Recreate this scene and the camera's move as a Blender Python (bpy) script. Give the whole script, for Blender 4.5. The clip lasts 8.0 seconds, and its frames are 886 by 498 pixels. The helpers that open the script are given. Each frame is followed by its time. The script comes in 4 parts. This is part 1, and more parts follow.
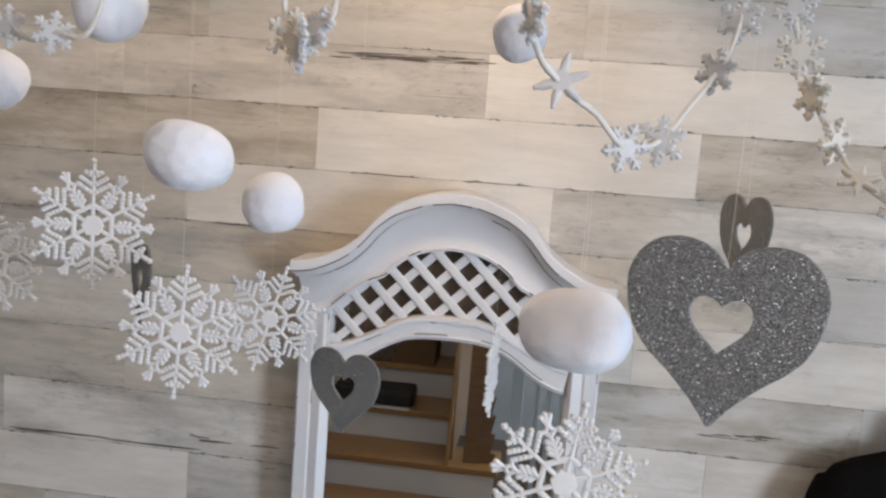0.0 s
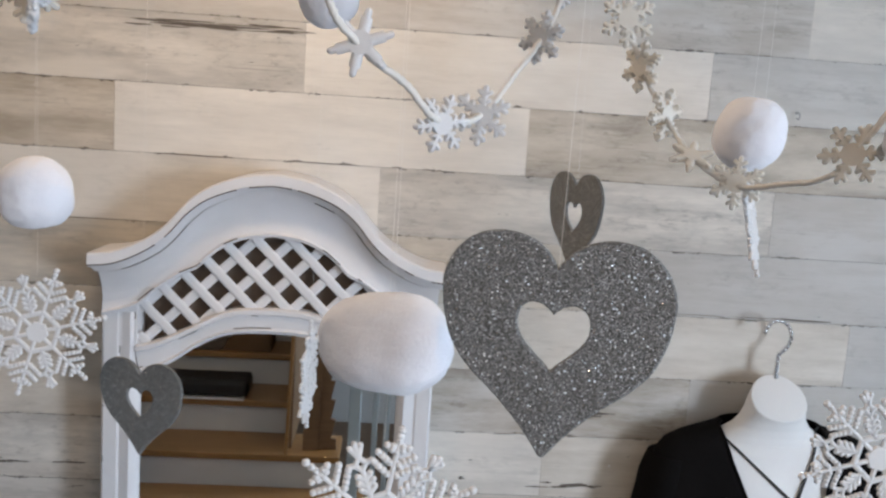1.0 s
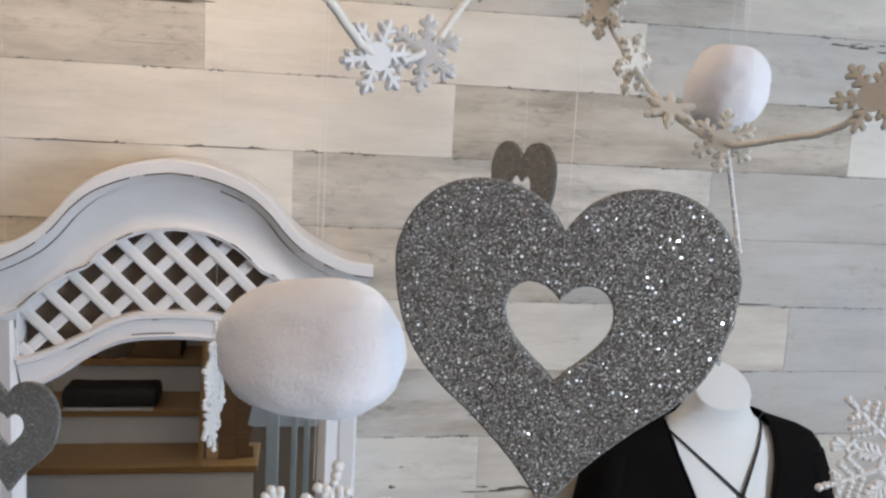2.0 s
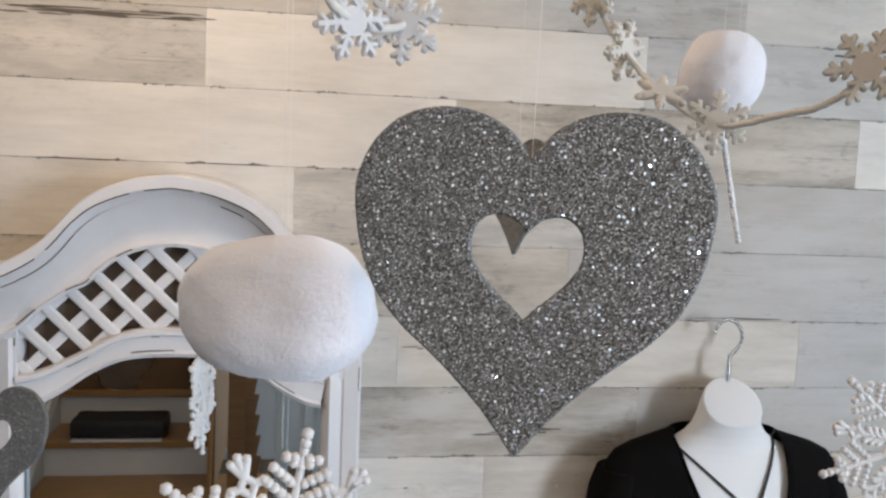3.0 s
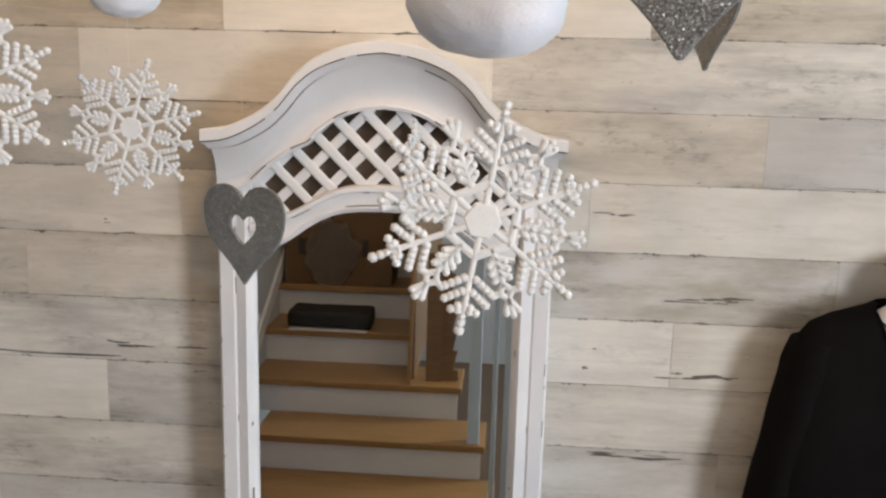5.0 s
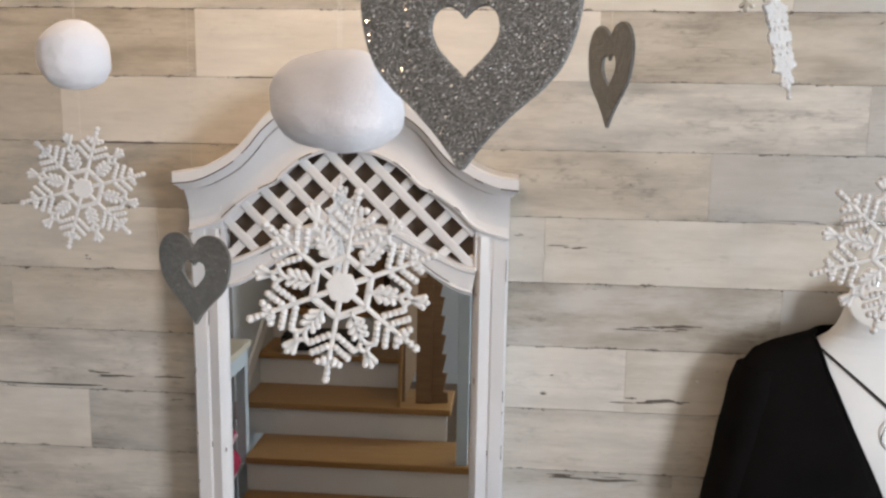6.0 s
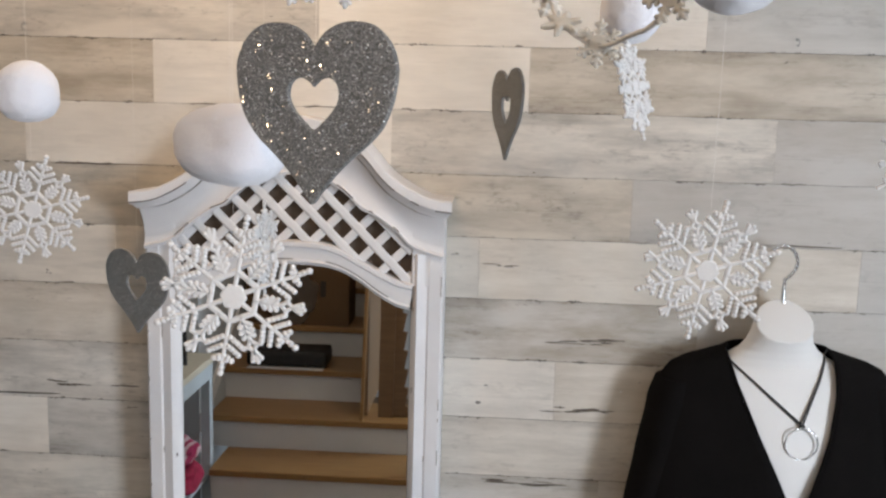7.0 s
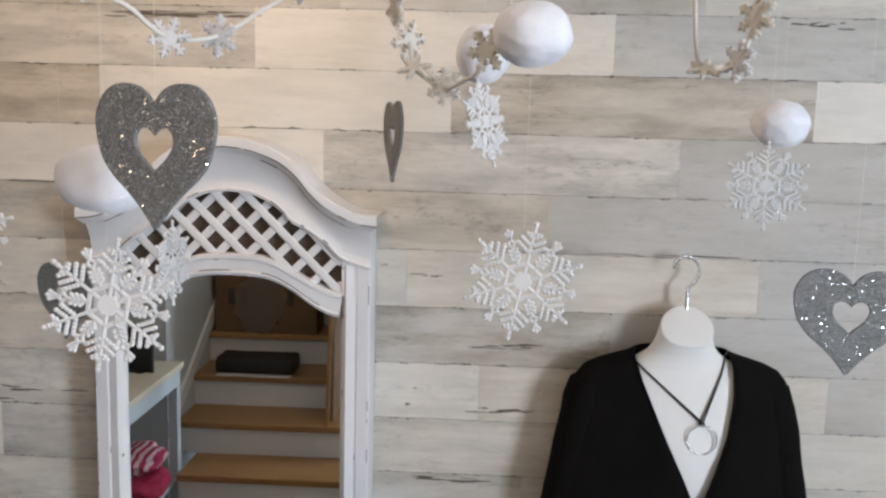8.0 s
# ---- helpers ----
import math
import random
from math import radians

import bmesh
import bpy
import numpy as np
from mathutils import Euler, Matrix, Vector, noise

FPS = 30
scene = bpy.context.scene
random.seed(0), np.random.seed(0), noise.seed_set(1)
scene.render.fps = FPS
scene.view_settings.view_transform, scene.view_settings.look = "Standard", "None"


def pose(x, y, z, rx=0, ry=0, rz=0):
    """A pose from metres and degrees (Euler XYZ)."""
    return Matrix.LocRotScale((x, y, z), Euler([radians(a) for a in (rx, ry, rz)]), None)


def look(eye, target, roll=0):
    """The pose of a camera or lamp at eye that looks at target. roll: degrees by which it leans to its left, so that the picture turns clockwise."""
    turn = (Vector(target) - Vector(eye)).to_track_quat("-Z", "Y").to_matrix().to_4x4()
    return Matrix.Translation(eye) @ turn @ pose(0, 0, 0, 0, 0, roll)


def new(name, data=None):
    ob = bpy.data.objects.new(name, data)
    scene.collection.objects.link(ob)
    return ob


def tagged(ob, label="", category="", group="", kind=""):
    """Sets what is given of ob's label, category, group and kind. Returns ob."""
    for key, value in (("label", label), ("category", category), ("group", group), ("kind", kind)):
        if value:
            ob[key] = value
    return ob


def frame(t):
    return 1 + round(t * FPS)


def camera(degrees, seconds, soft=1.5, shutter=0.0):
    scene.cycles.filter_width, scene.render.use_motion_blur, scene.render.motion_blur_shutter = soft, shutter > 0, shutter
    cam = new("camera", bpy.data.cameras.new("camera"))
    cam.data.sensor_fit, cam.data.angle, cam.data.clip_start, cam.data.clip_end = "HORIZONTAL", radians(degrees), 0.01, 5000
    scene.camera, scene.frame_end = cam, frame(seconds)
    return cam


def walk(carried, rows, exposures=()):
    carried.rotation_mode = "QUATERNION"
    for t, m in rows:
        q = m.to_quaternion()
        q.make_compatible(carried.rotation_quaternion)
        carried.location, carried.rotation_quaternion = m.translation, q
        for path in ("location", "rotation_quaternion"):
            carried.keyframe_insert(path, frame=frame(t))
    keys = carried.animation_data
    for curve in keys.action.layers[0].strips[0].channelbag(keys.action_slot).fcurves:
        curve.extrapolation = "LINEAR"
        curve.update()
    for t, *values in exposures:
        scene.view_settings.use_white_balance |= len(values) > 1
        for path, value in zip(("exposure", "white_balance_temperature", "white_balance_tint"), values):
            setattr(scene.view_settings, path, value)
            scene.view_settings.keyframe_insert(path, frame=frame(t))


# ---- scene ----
cam = camera(54.8, 8.0, soft=2.4, shutter=0.15)
PATH = [
    (0, (0.317, -0.095, 2.072), (0.076, 1.876, 1.828), 4.3),
    (0.2, (0.327, -0.077, 2.077), (0.162, 1.9, 1.824), 4.2),
    (0.5, (0.346, -0.056, 2.078), (0.286, 1.926, 1.814), 4.1),
    (1, (0.337, 0.009, 2.074), (0.472, 1.986, 1.802), 3.8),
    (1.5, (0.333, 0.098, 2.067), (0.624, 2.057, 1.789), 3.2),
    (1.7, (0.333, 0.122, 2.059), (0.661, 2.075, 1.778), 3.1),
    (2.8, (0.349, 0.147, 2.013), (0.681, 2.11, 1.815), 2.7),
    (3, (0.353, 0.145, 2.011), (0.655, 2.112, 1.819), 2.3),
    (3.5, (0.334, 0.112, 1.966), (0.441, 2.1, 1.774), 1.4),
    (4, (0.324, 0.107, 1.917), (0.268, 2.09, 1.658), 2.0),
    (4.5, (0.33, 0.104, 1.905), (0.232, 2.07, 1.553), 2.0),
    (4.7, (0.338, 0.089, 1.904), (0.218, 2.05, 1.531), 1.9),
    (5.8, (0.422, 0.008, 1.943), (0.247, 1.97, 1.598), 0.9),
    (6, (0.443, -0.006, 1.951), (0.283, 1.961, 1.622), 0.9),
    (6.5, (0.494, -0.042, 1.978), (0.366, 1.932, 1.683), 1.0),
    (7, (0.527, -0.112, 1.971), (0.417, 1.864, 1.684), 1.6),
    (7.5, (0.585, -0.17, 1.958), (0.472, 1.805, 1.663), 1.5),
    (7.8, (0.635, -0.193, 1.981), (0.537, 1.784, 1.694), 1.3),
    (8, (0.66, -0.225, 1.998), (0.578, 1.755, 1.731), 1.5),
]
# the camera's white balance drifts a little warmer on the way
BALANCE = [(0.0, 0.03, 7250, 18), (1.0, 0.0, 7100, 17), (1.5, 0.0, 7200, 17), (3.0, 0.05, 7350, 17), (4.5, 0.22, 8300, 19), (6.5, 0.10, 8000, 19), (8.0, 0.05, 7650, 18)]
walk(cam, [(t, look(eye, target, roll)) for t, eye, target, roll in PATH], BALANCE)

# ---- world and light ----
TAU = 2 * math.pi
CEIL = 2.70
world = bpy.data.worlds.new("world")
scene.world = world
world.use_nodes = True
wn = world.node_tree.nodes
sky = wn.new("ShaderNodeTexSky")
sky.sky_type = "NISHITA"
sky.sun_disc = False
sky.sun_elevation, sky.sun_rotation = radians(35), radians(60)
wn["Background"].inputs[1].default_value = 0.12
world.node_tree.links.new(sky.outputs[0], wn["Background"].inputs[0])


def area_lamp(name, where, target, sx, sy, watts, colour):
    lamp = bpy.data.lights.new(name, "AREA")
    lamp.shape, lamp.size, lamp.size_y, lamp.energy, lamp.color = "RECTANGLE", sx, sy, watts, colour
    ob = new(name, lamp)
    ob.matrix_world = look(where, target)
    return ob


WARM, COOL = (1.0, 0.76, 0.50), (0.60, 0.79, 1.0)
area_lamp("window_light", (3.56, -1.60, 1.75), (0.3, 0.7, 1.75), 0.8, 1.5, 131, COOL)
# two wall washers, then two unseen fill lamps added for ornaments and stairs
LAMPS = [(-0.88, 1.10, 3.4, 136, 0.12), (0.10, 1.10, 9.8, 136, 0.10), (0.35, -0.50, 14, 176, 0.08), (-0.3, -1.9, 0.6, 150, 0.3)]
for lx, ly, watts, cone, edge in LAMPS:
    lamp = bpy.data.lights.new("downlight_glow", "SPOT")
    lamp.energy, lamp.color, lamp.spot_size, lamp.spot_blend, lamp.shadow_soft_size = watts, WARM, radians(cone), edge, 0.05
    new("downlight_glow", lamp).matrix_world = pose(lx, ly, CEIL - 0.05)


# ---- materials ----
def material(name):
    m = bpy.data.materials.new(name)
    m.use_nodes = True
    nt = m.node_tree
    return m, nt, nt.nodes["Principled BSDF"]


def node(nt, kind, **props):
    n = nt.nodes.new("ShaderNode" + kind)
    for key, value in props.items():
        n.inputs[key].default_value = value
    return n


def coords(nt, scale=(1, 1, 1), spread=0.0, space="Object"):
    tc = nt.nodes.new("ShaderNodeTexCoord")
    mp = node(nt, "Mapping", Scale=scale)
    if spread:
        info = nt.nodes.new("ShaderNodeObjectInfo")
        mul = nt.nodes.new("ShaderNodeVectorMath")
        mul.operation = "SCALE"
        mul.inputs[0].default_value = (spread, spread * 0.37, spread * 0.71)
        nt.links.new(info.outputs["Random"], mul.inputs["Scale"])
        nt.links.new(mul.outputs[0], mp.inputs["Location"])
    nt.links.new(tc.outputs[space], mp.inputs["Vector"])
    return mp.outputs[0]


def noise_tex(nt, vec, scale, detail=4, rough=0.55):
    n = node(nt, "TexNoise", Scale=scale, Detail=detail, Roughness=rough)
    nt.links.new(vec, n.inputs["Vector"])
    return n.outputs["Fac"]


def ramp(nt, fac, stops):
    r = nt.nodes.new("ShaderNodeValToRGB")
    e = r.color_ramp.elements
    while len(e) < len(stops):
        e.new(0.5)
    for el, (p, c) in zip(e, stops):
        el.position = p
        el.color = (c, c, c, 1) if isinstance(c, (int, float)) else (*c, 1)
    nt.links.new(fac, r.inputs[0])
    return r.outputs[0]


def maths(nt, op, a, b=0.0):
    m = nt.nodes.new("ShaderNodeMath")
    m.operation = op
    for i, v in enumerate((a, b)):
        if isinstance(v, (int, float)):
            m.inputs[i].default_value = v
        else:
            nt.links.new(v, m.inputs[i])
    return m.outputs[0]


def mix(nt, fac, a, b):
    m = nt.nodes.new("ShaderNodeMix")
    m.data_type = "RGBA"
    for i, v in ((0, fac), (6, a), (7, b)):
        if isinstance(v, (int, float)):
            m.inputs[i].default_value = v
        elif isinstance(v, tuple):
            m.inputs[i].default_value = (*v, 1)
        else:
            nt.links.new(v, m.inputs[i])
    return m.outputs[2]


def bump(nt, bsdf, height, strength=0.2, distance=0.002):
    b = node(nt, "Bump", Strength=strength, Distance=distance)
    nt.links.new(height, b.inputs["Height"])
    nt.links.new(b.outputs[0], bsdf.inputs["Normal"])


def painted(name, a, b, rough=0.5, scale=6.0, stretch=(1, 1, 1), relief=0.15, chips=None, shine=0.5):
    m, nt, p = material(name)
    p.inputs["Specular IOR Level"].default_value = shine
    v = coords(nt, stretch, 7.0)
    f = noise_tex(nt, v, scale, 5)
    g = noise_tex(nt, v, scale * 14, 3)
    col = mix(nt, ramp(nt, f, [(0.3, 0.0), (0.7, 1.0)]), a, b)
    if chips:
        h = noise_tex(nt, v, scale * 3.0, 6, 0.7)
        col = mix(nt, ramp(nt, h, [(0.66, 0.0), (0.70, 0.8)]), col, chips)
    nt.links.new(col, p.inputs["Base Color"])
    nt.links.new(ramp(nt, g, [(0.2, max(rough - 0.1, 0.02)), (0.8, min(rough + 0.1, 1.0))]), p.inputs["Roughness"])
    bump(nt, p, g, relief, 0.001)
    return m


def plank_material():
    m, nt, p = material("whitewashed_plank")
    info = nt.nodes.new("ShaderNodeObjectInfo")
    smear = noise_tex(nt, coords(nt, (2.6, 1.0, 10.0), 41.0), 1.5, 9, 0.66)
    band = noise_tex(nt, coords(nt, (2.2, 1.0, 17.0), 77.0), 1.6, 9, 0.68)
    streak = noise_tex(nt, coords(nt, (6.0, 1.0, 44.0), 67.0), 1.5, 8, 0.68)
    where = noise_tex(nt, coords(nt, (2.4, 1.0, 9.0), 19.0), 1.5, 3, 0.5)
    fine = noise_tex(nt, coords(nt, (7.0, 1.0, 110.0), 23.0), 2.0, 4, 0.55)
    knots = noise_tex(nt, coords(nt, (11.0, 1.0, 44.0), 59.0), 1.5, 6, 0.72)
    cloudy = noise_tex(nt, coords(nt, (5.0, 1.0, 14.0), 13.0), 1.5, 3, 0.5)
    mottle = noise_tex(nt, coords(nt, (26.0, 1.0, 62.0), 29.0), 1.5, 6, 0.66)
    hair = noise_tex(nt, coords(nt, (2.6, 1.0, 230.0), 53.0), 1.6, 4, 0.6)
    # some planks weather brown, others grey
    weather = mix(nt, ramp(nt, info.outputs["Random"], [(0.25, 0.0), (0.75, 1.0)]), (0.36, 0.305, 0.24), (0.335, 0.315, 0.285))
    dark = mix(nt, info.outputs["Random"], (0.20, 0.155, 0.115), (0.17, 0.155, 0.14))
    base_wear = maths(nt, "ADD", maths(nt, "MULTIPLY", info.outputs["Alpha"], 1.0), 0.07)
    tone = mix(nt, maths(nt, "MULTIPLY", ramp(nt, smear, [(0.42, 0.0), (0.66, 1.0)]), base_wear), mix(nt, ramp(nt, cloudy, [(0.35, 0.0), (0.70, 0.16)]), info.outputs["Color"], weather), weather)
    tone = mix(nt, maths(nt, "MULTIPLY", ramp(nt, band, [(0.50, 0.0), (0.68, 0.8)]), base_wear), tone, weather)
    s = maths(nt, "MULTIPLY", maths(nt, "MULTIPLY", ramp(nt, streak, [(0.52, 0.0), (0.63, 1.0)]), ramp(nt, where, [(0.46, 0.0), (0.62, 1.0)])), base_wear)
    tone = mix(nt, maths(nt, "MULTIPLY", s, 0.55), tone, dark)
    tone = mix(nt, ramp(nt, fine, [(0.33, 0.08), (0.60, 0.0)]), tone, weather)
    worn_here = maths(nt, "MULTIPLY", ramp(nt, where, [(0.42, 0.0), (0.60, 1.0)]), base_wear)
    tone = mix(nt, maths(nt, "MULTIPLY", ramp(nt, mottle, [(0.53, 0.0), (0.66, 0.62)]), worn_here), tone, dark)
    tone = mix(nt, maths(nt, "MULTIPLY", ramp(nt, hair, [(0.60, 0.0), (0.66, 0.55)]), worn_here), tone, dark)
    k = maths(nt, "MULTIPLY", ramp(nt, knots, [(0.665, 0.0), (0.70, 1.0)]), base_wear)
    tone = mix(nt, k, tone, (0.085, 0.072, 0.060))
    # broken dark line along the long edges
    tc = nt.nodes.new("ShaderNodeTexCoord")
    sep = nt.nodes.new("ShaderNodeSeparateXYZ")
    nt.links.new(tc.outputs["Object"], sep.inputs[0])
    away = maths(nt, "SUBTRACT", 0.0632, maths(nt, "ABSOLUTE", sep.outputs["Z"]))
    wob = noise_tex(nt, coords(nt, (9.0, 1.0, 3.0), 31.0), 2.0, 10, 0.84)
    depth = ramp(nt, wob, [(0.535, 0.0), (0.66, 1.0)])
    # weathering creeps in from the long edges in places
    soft = maths(nt, "MULTIPLY", ramp(nt, away, [(0.0, 1.0), (0.034, 0.0)]), ramp(nt, where, [(0.45, 0.0), (0.64, 0.7)]))
    tone = mix(nt, maths(nt, "MULTIPLY", soft, base_wear), tone, dark)
    edge = maths(nt, "LESS_THAN", away, maths(nt, "MULTIPLY", depth, 0.0056))
    tone = mix(nt, maths(nt, "MULTIPLY", edge, 0.85), tone, (0.075, 0.062, 0.052))
    nt.links.new(tone, p.inputs["Base Color"])
    p.inputs["Roughness"].default_value = 0.55
    p.inputs["Specular IOR Level"].default_value = 0.35
    bump(nt, p, maths(nt, "SUBTRACT", fine, maths(nt, "ADD", edge, s)), 0.22, 0.0006)
    return m


def glitter_material():
    m, nt, p = material("silver_glitter")
    v = coords(nt, (1, 1, 1), 3.0)
    vo = node(nt, "TexVoronoi", Scale=2800.0)
    nt.links.new(v, vo.inputs["Vector"])
    sep = nt.nodes.new("ShaderNodeSeparateColor")
    nt.links.new(vo.outputs["Color"], sep.inputs[0])
    patch = noise_tex(nt, v, 60, 4)
    lum = ramp(nt, sep.outputs[0], [(0.0, (0.068, 0.071, 0.071)), (0.50, (0.148, 0.153, 0.153)), (0.88, (0.25, 0.255, 0.255)), (1.0, (0.72, 0.725, 0.725))])
    col = mix(nt, ramp(nt, patch, [(0.3, 0.0), (0.75, 0.30)]), lum, (0.19, 0.187, 0.18))
    big = node(nt, "TexVoronoi", Scale=760.0)
    nt.links.new(v, big.inputs["Vector"])
    sep2 = nt.nodes.new("ShaderNodeSeparateColor")
    nt.links.new(big.outputs["Color"], sep2.inputs[0])
    spark = maths(nt, "MULTIPLY", maths(nt, "GREATER_THAN", sep2.outputs[0], 0.895), maths(nt, "LESS_THAN", big.outputs["Distance"], 0.38))
    metal = maths(nt, "MAXIMUM", ramp(nt, sep.outputs[1], [(0.0, 0.0), (0.55, 0.2), (0.955, 0.35), (0.97, 1.0)]), spark)
    nt.links.new(metal, p.inputs["Metallic"])
    nt.links.new(maths(nt, "MULTIPLY", ramp(nt, sep.outputs[1], [(0.0, 0.8), (0.955, 0.6), (0.97, 0.12)]), maths(nt, "SUBTRACT", 1.0, maths(nt, "MULTIPLY", spark, 0.68))), p.inputs["Roughness"])
    col = mix(nt, spark, col, (0.95, 0.95, 0.93))
    nt.links.new(col, p.inputs["Base Color"])
    geo = nt.nodes.new("ShaderNodeNewGeometry")
    off = nt.nodes.new("ShaderNodeVectorMath")
    off.operation = "MULTIPLY_ADD"
    nt.links.new(mix(nt, spark, vo.outputs["Color"], big.outputs["Color"]), off.inputs[0])
    off.inputs[1].default_value, off.inputs[2].default_value = (1.1, 1.1, 1.1), (-0.55, -0.55, -0.55)
    add = nt.nodes.new("ShaderNodeVectorMath")
    add.operation = "ADD"
    nt.links.new(geo.outputs["Normal"], add.inputs[0])
    nt.links.new(off.outputs[0], add.inputs[1])
    nrm = nt.nodes.new("ShaderNodeVectorMath")
    nrm.operation = "NORMALIZE"
    nt.links.new(add.outputs[0], nrm.inputs[0])
    nt.links.new(nrm.outputs[0], p.inputs["Normal"])
    return m


def cotton_material():
    m, nt, p = material("white_felted_wool")
    v = coords(nt, (1, 1, 1), 9.0)
    a = noise_tex(nt, v, 40, 5)
    b = noise_tex(nt, v, 420, 5, 0.7)
    nt.links.new(mix(nt, a, (0.84, 0.845, 0.89), (0.76, 0.77, 0.83)), p.inputs["Base Color"])
    p.inputs["Roughness"].default_value = 0.95
    p.inputs["Specular IOR Level"].default_value = 0.1
    p.inputs["Sheen Weight"].default_value = 0.5
    p.inputs["Sheen Roughness"].default_value = 0.5
    p.inputs["Subsurface Weight"].default_value = 0.25
    p.inputs["Subsurface Radius"].default_value = (0.01, 0.01, 0.01)
    bump(nt, p, maths(nt, "ADD", maths(nt, "MULTIPLY", a, 1.5), b), 0.5, 0.0012)
    return m


def frosty_material(name, colour, sparkle=0.5, through_light=0.0, grain=900.0):
    m, nt, p = material(name)
    v = coords(nt, (1, 1, 1), 5.0)
    vo = node(nt, "TexVoronoi", Scale=grain)
    nt.links.new(v, vo.inputs["Vector"])
    sep = nt.nodes.new("ShaderNodeSeparateColor")
    nt.links.new(vo.outputs["Color"], sep.inputs[0])
    n = noise_tex(nt, v, grain * 0.08, 3)
    dim = tuple(c * 0.88 for c in colour)
    nt.links.new(mix(nt, n, colour, dim), p.inputs["Base Color"])
    nt.links.new(ramp(nt, sep.outputs[1], [(0.0, 0.65), (0.85, 0.45), (0.95, 0.12)]), p.inputs["Roughness"])
    if through_light:
        thin = node(nt, "BsdfTranslucent", Color=(*colour, 1))
        both = nt.nodes.new("ShaderNodeMixShader")
        both.inputs[0].default_value = through_light
        nt.links.new(p.outputs[0], both.inputs[1])
        nt.links.new(thin.outputs[0], both.inputs[2])
        nt.links.new(both.outputs[0], nt.nodes["Material Output"].inputs["Surface"])
    bump(nt, p, sep.outputs[0], sparkle, 0.0008)
    return m


def plain(name, colour, rough=0.5, metal=0.0, grain=60.0, vary=0.12, relief=0.05):
    m, nt, p = material(name)
    n = noise_tex(nt, coords(nt, (1, 1, 1), 4.0), grain, 4)
    nt.links.new(mix(nt, n, colour, tuple(c * (1 - vary) for c in colour)), p.inputs["Base Color"])
    nt.links.new(ramp(nt, n, [(0.2, rough * 0.85), (0.8, min(1.0, rough * 1.15))]), p.inputs["Roughness"])
    p.inputs["Metallic"].default_value = metal
    bump(nt, p, n, relief, 0.001)
    return m


def wood_material(name, a, b, rough=0.4):
    m, nt, p = material(name)
    v = coords(nt, (2.0, 26.0, 26.0), 11.0)
    f = noise_tex(nt, v, 2.2, 7, 0.6)
    g = noise_tex(nt, coords(nt, (6.0, 150.0, 150.0), 5.0), 2.0, 4)
    col = mix(nt, ramp(nt, f, [(0.3, 0.0), (0.7, 1.0)]), a, b)
    col = mix(nt, ramp(nt, g, [(0.35, 0.35), (0.6, 0.0)]), col, tuple(c * 0.55 for c in a))
    nt.links.new(col, p.inputs["Base Color"])
    p.inputs["Roughness"].default_value = rough
    bump(nt, p, g, 0.15, 0.0006)
    return m


M_PLANK = plank_material()
M_GLITTER = glitter_material()
M_COTTON = cotton_material()
M_FLAKE = frosty_material("white_glittered_plastic", (0.90, 0.893, 0.89), 0.15, 0.25)
M_FOAM_WHITE = frosty_material("white_glitter_foam", (0.92, 0.92, 0.93), 0.5, 0.3, 60.0)
M_FOAM_CREAM = frosty_material("cream_glitter_foam", (0.93, 0.885, 0.81), 0.5, 0.3, 60.0)
M_CORD = plain("white_cotton_cord", (0.80, 0.77, 0.72), 0.9, 0, 900, 0.25, 0.5)
M_THREAD = plain("clear_nylon_thread", (0.80, 0.78, 0.74), 0.35)
M_CREAM = painted("distressed_white_paint", (0.775, 0.77, 0.785), (0.71, 0.705, 0.715), 0.42, 7.0, (1, 1, 1), 0.12)
M_WORN = plain("bare_wood_line", (0.125, 0.10, 0.08), 0.8)
M_BACK = plain("brown_backing_board", (0.20, 0.145, 0.11), 0.8, 0, 12, 0.35)
M_DARKGAP = plain("dark_wall_core", (0.10, 0.085, 0.075), 0.9)
M_PLASTIC = plain("white_mannequin_plastic", (0.78, 0.77, 0.755), 0.6, 0, 9, 0.05, 0.02)
M_KNIT = painted("black_fine_knit", (0.0045, 0.004, 0.004), (0.007, 0.006, 0.006), 0.95, 9.0, (1, 1, 1), 0.4, None, 0.08)
M_CORD_BLACK = plain("black_leather_cord", (0.012, 0.011, 0.011), 0.5)
M_CHROME = plain("chrome", (0.80, 0.80, 0.80), 0.12, 1.0, 90, 0.1, 0.02)
M_STEEL = plain("dull_grey_steel", (0.30, 0.29, 0.28), 0.5, 0.8)
M_CEIL = painted("matt_white_ceiling", (0.78, 0.76, 0.73), (0.74, 0.72, 0.69), 0.9, 2.0)
M_WALL = painted("pale_grey_blue_wall_paint", (0.52, 0.56, 0.58), (0.48, 0.52, 0.545), 0.7, 2.0)
M_TRIM = painted("white_trim_paint", (0.74, 0.75, 0.75), (0.68, 0.69, 0.70), 0.4, 4.0)
M_OAK = wood_material("honey_oak", (0.38, 0.205, 0.078), (0.30, 0.155, 0.055), 0.38)
M_DARKOAK = wood_material("brown_oak", (0.23, 0.13, 0.062), (0.16, 0.086, 0.04), 0.5)
M_FLOOR = wood_material("dark_floor_boards", (0.15, 0.095, 0.058), (0.10, 0.064, 0.04), 0.5)
M_CARD = painted("brown_cardboard", (0.16, 0.09, 0.043), (0.125, 0.07, 0.033), 0.85, 5.0)
M_BLACKBAG = plain("black_nylon", (0.012, 0.012, 0.013), 0.55, 0, 30, 0.3, 0.4)
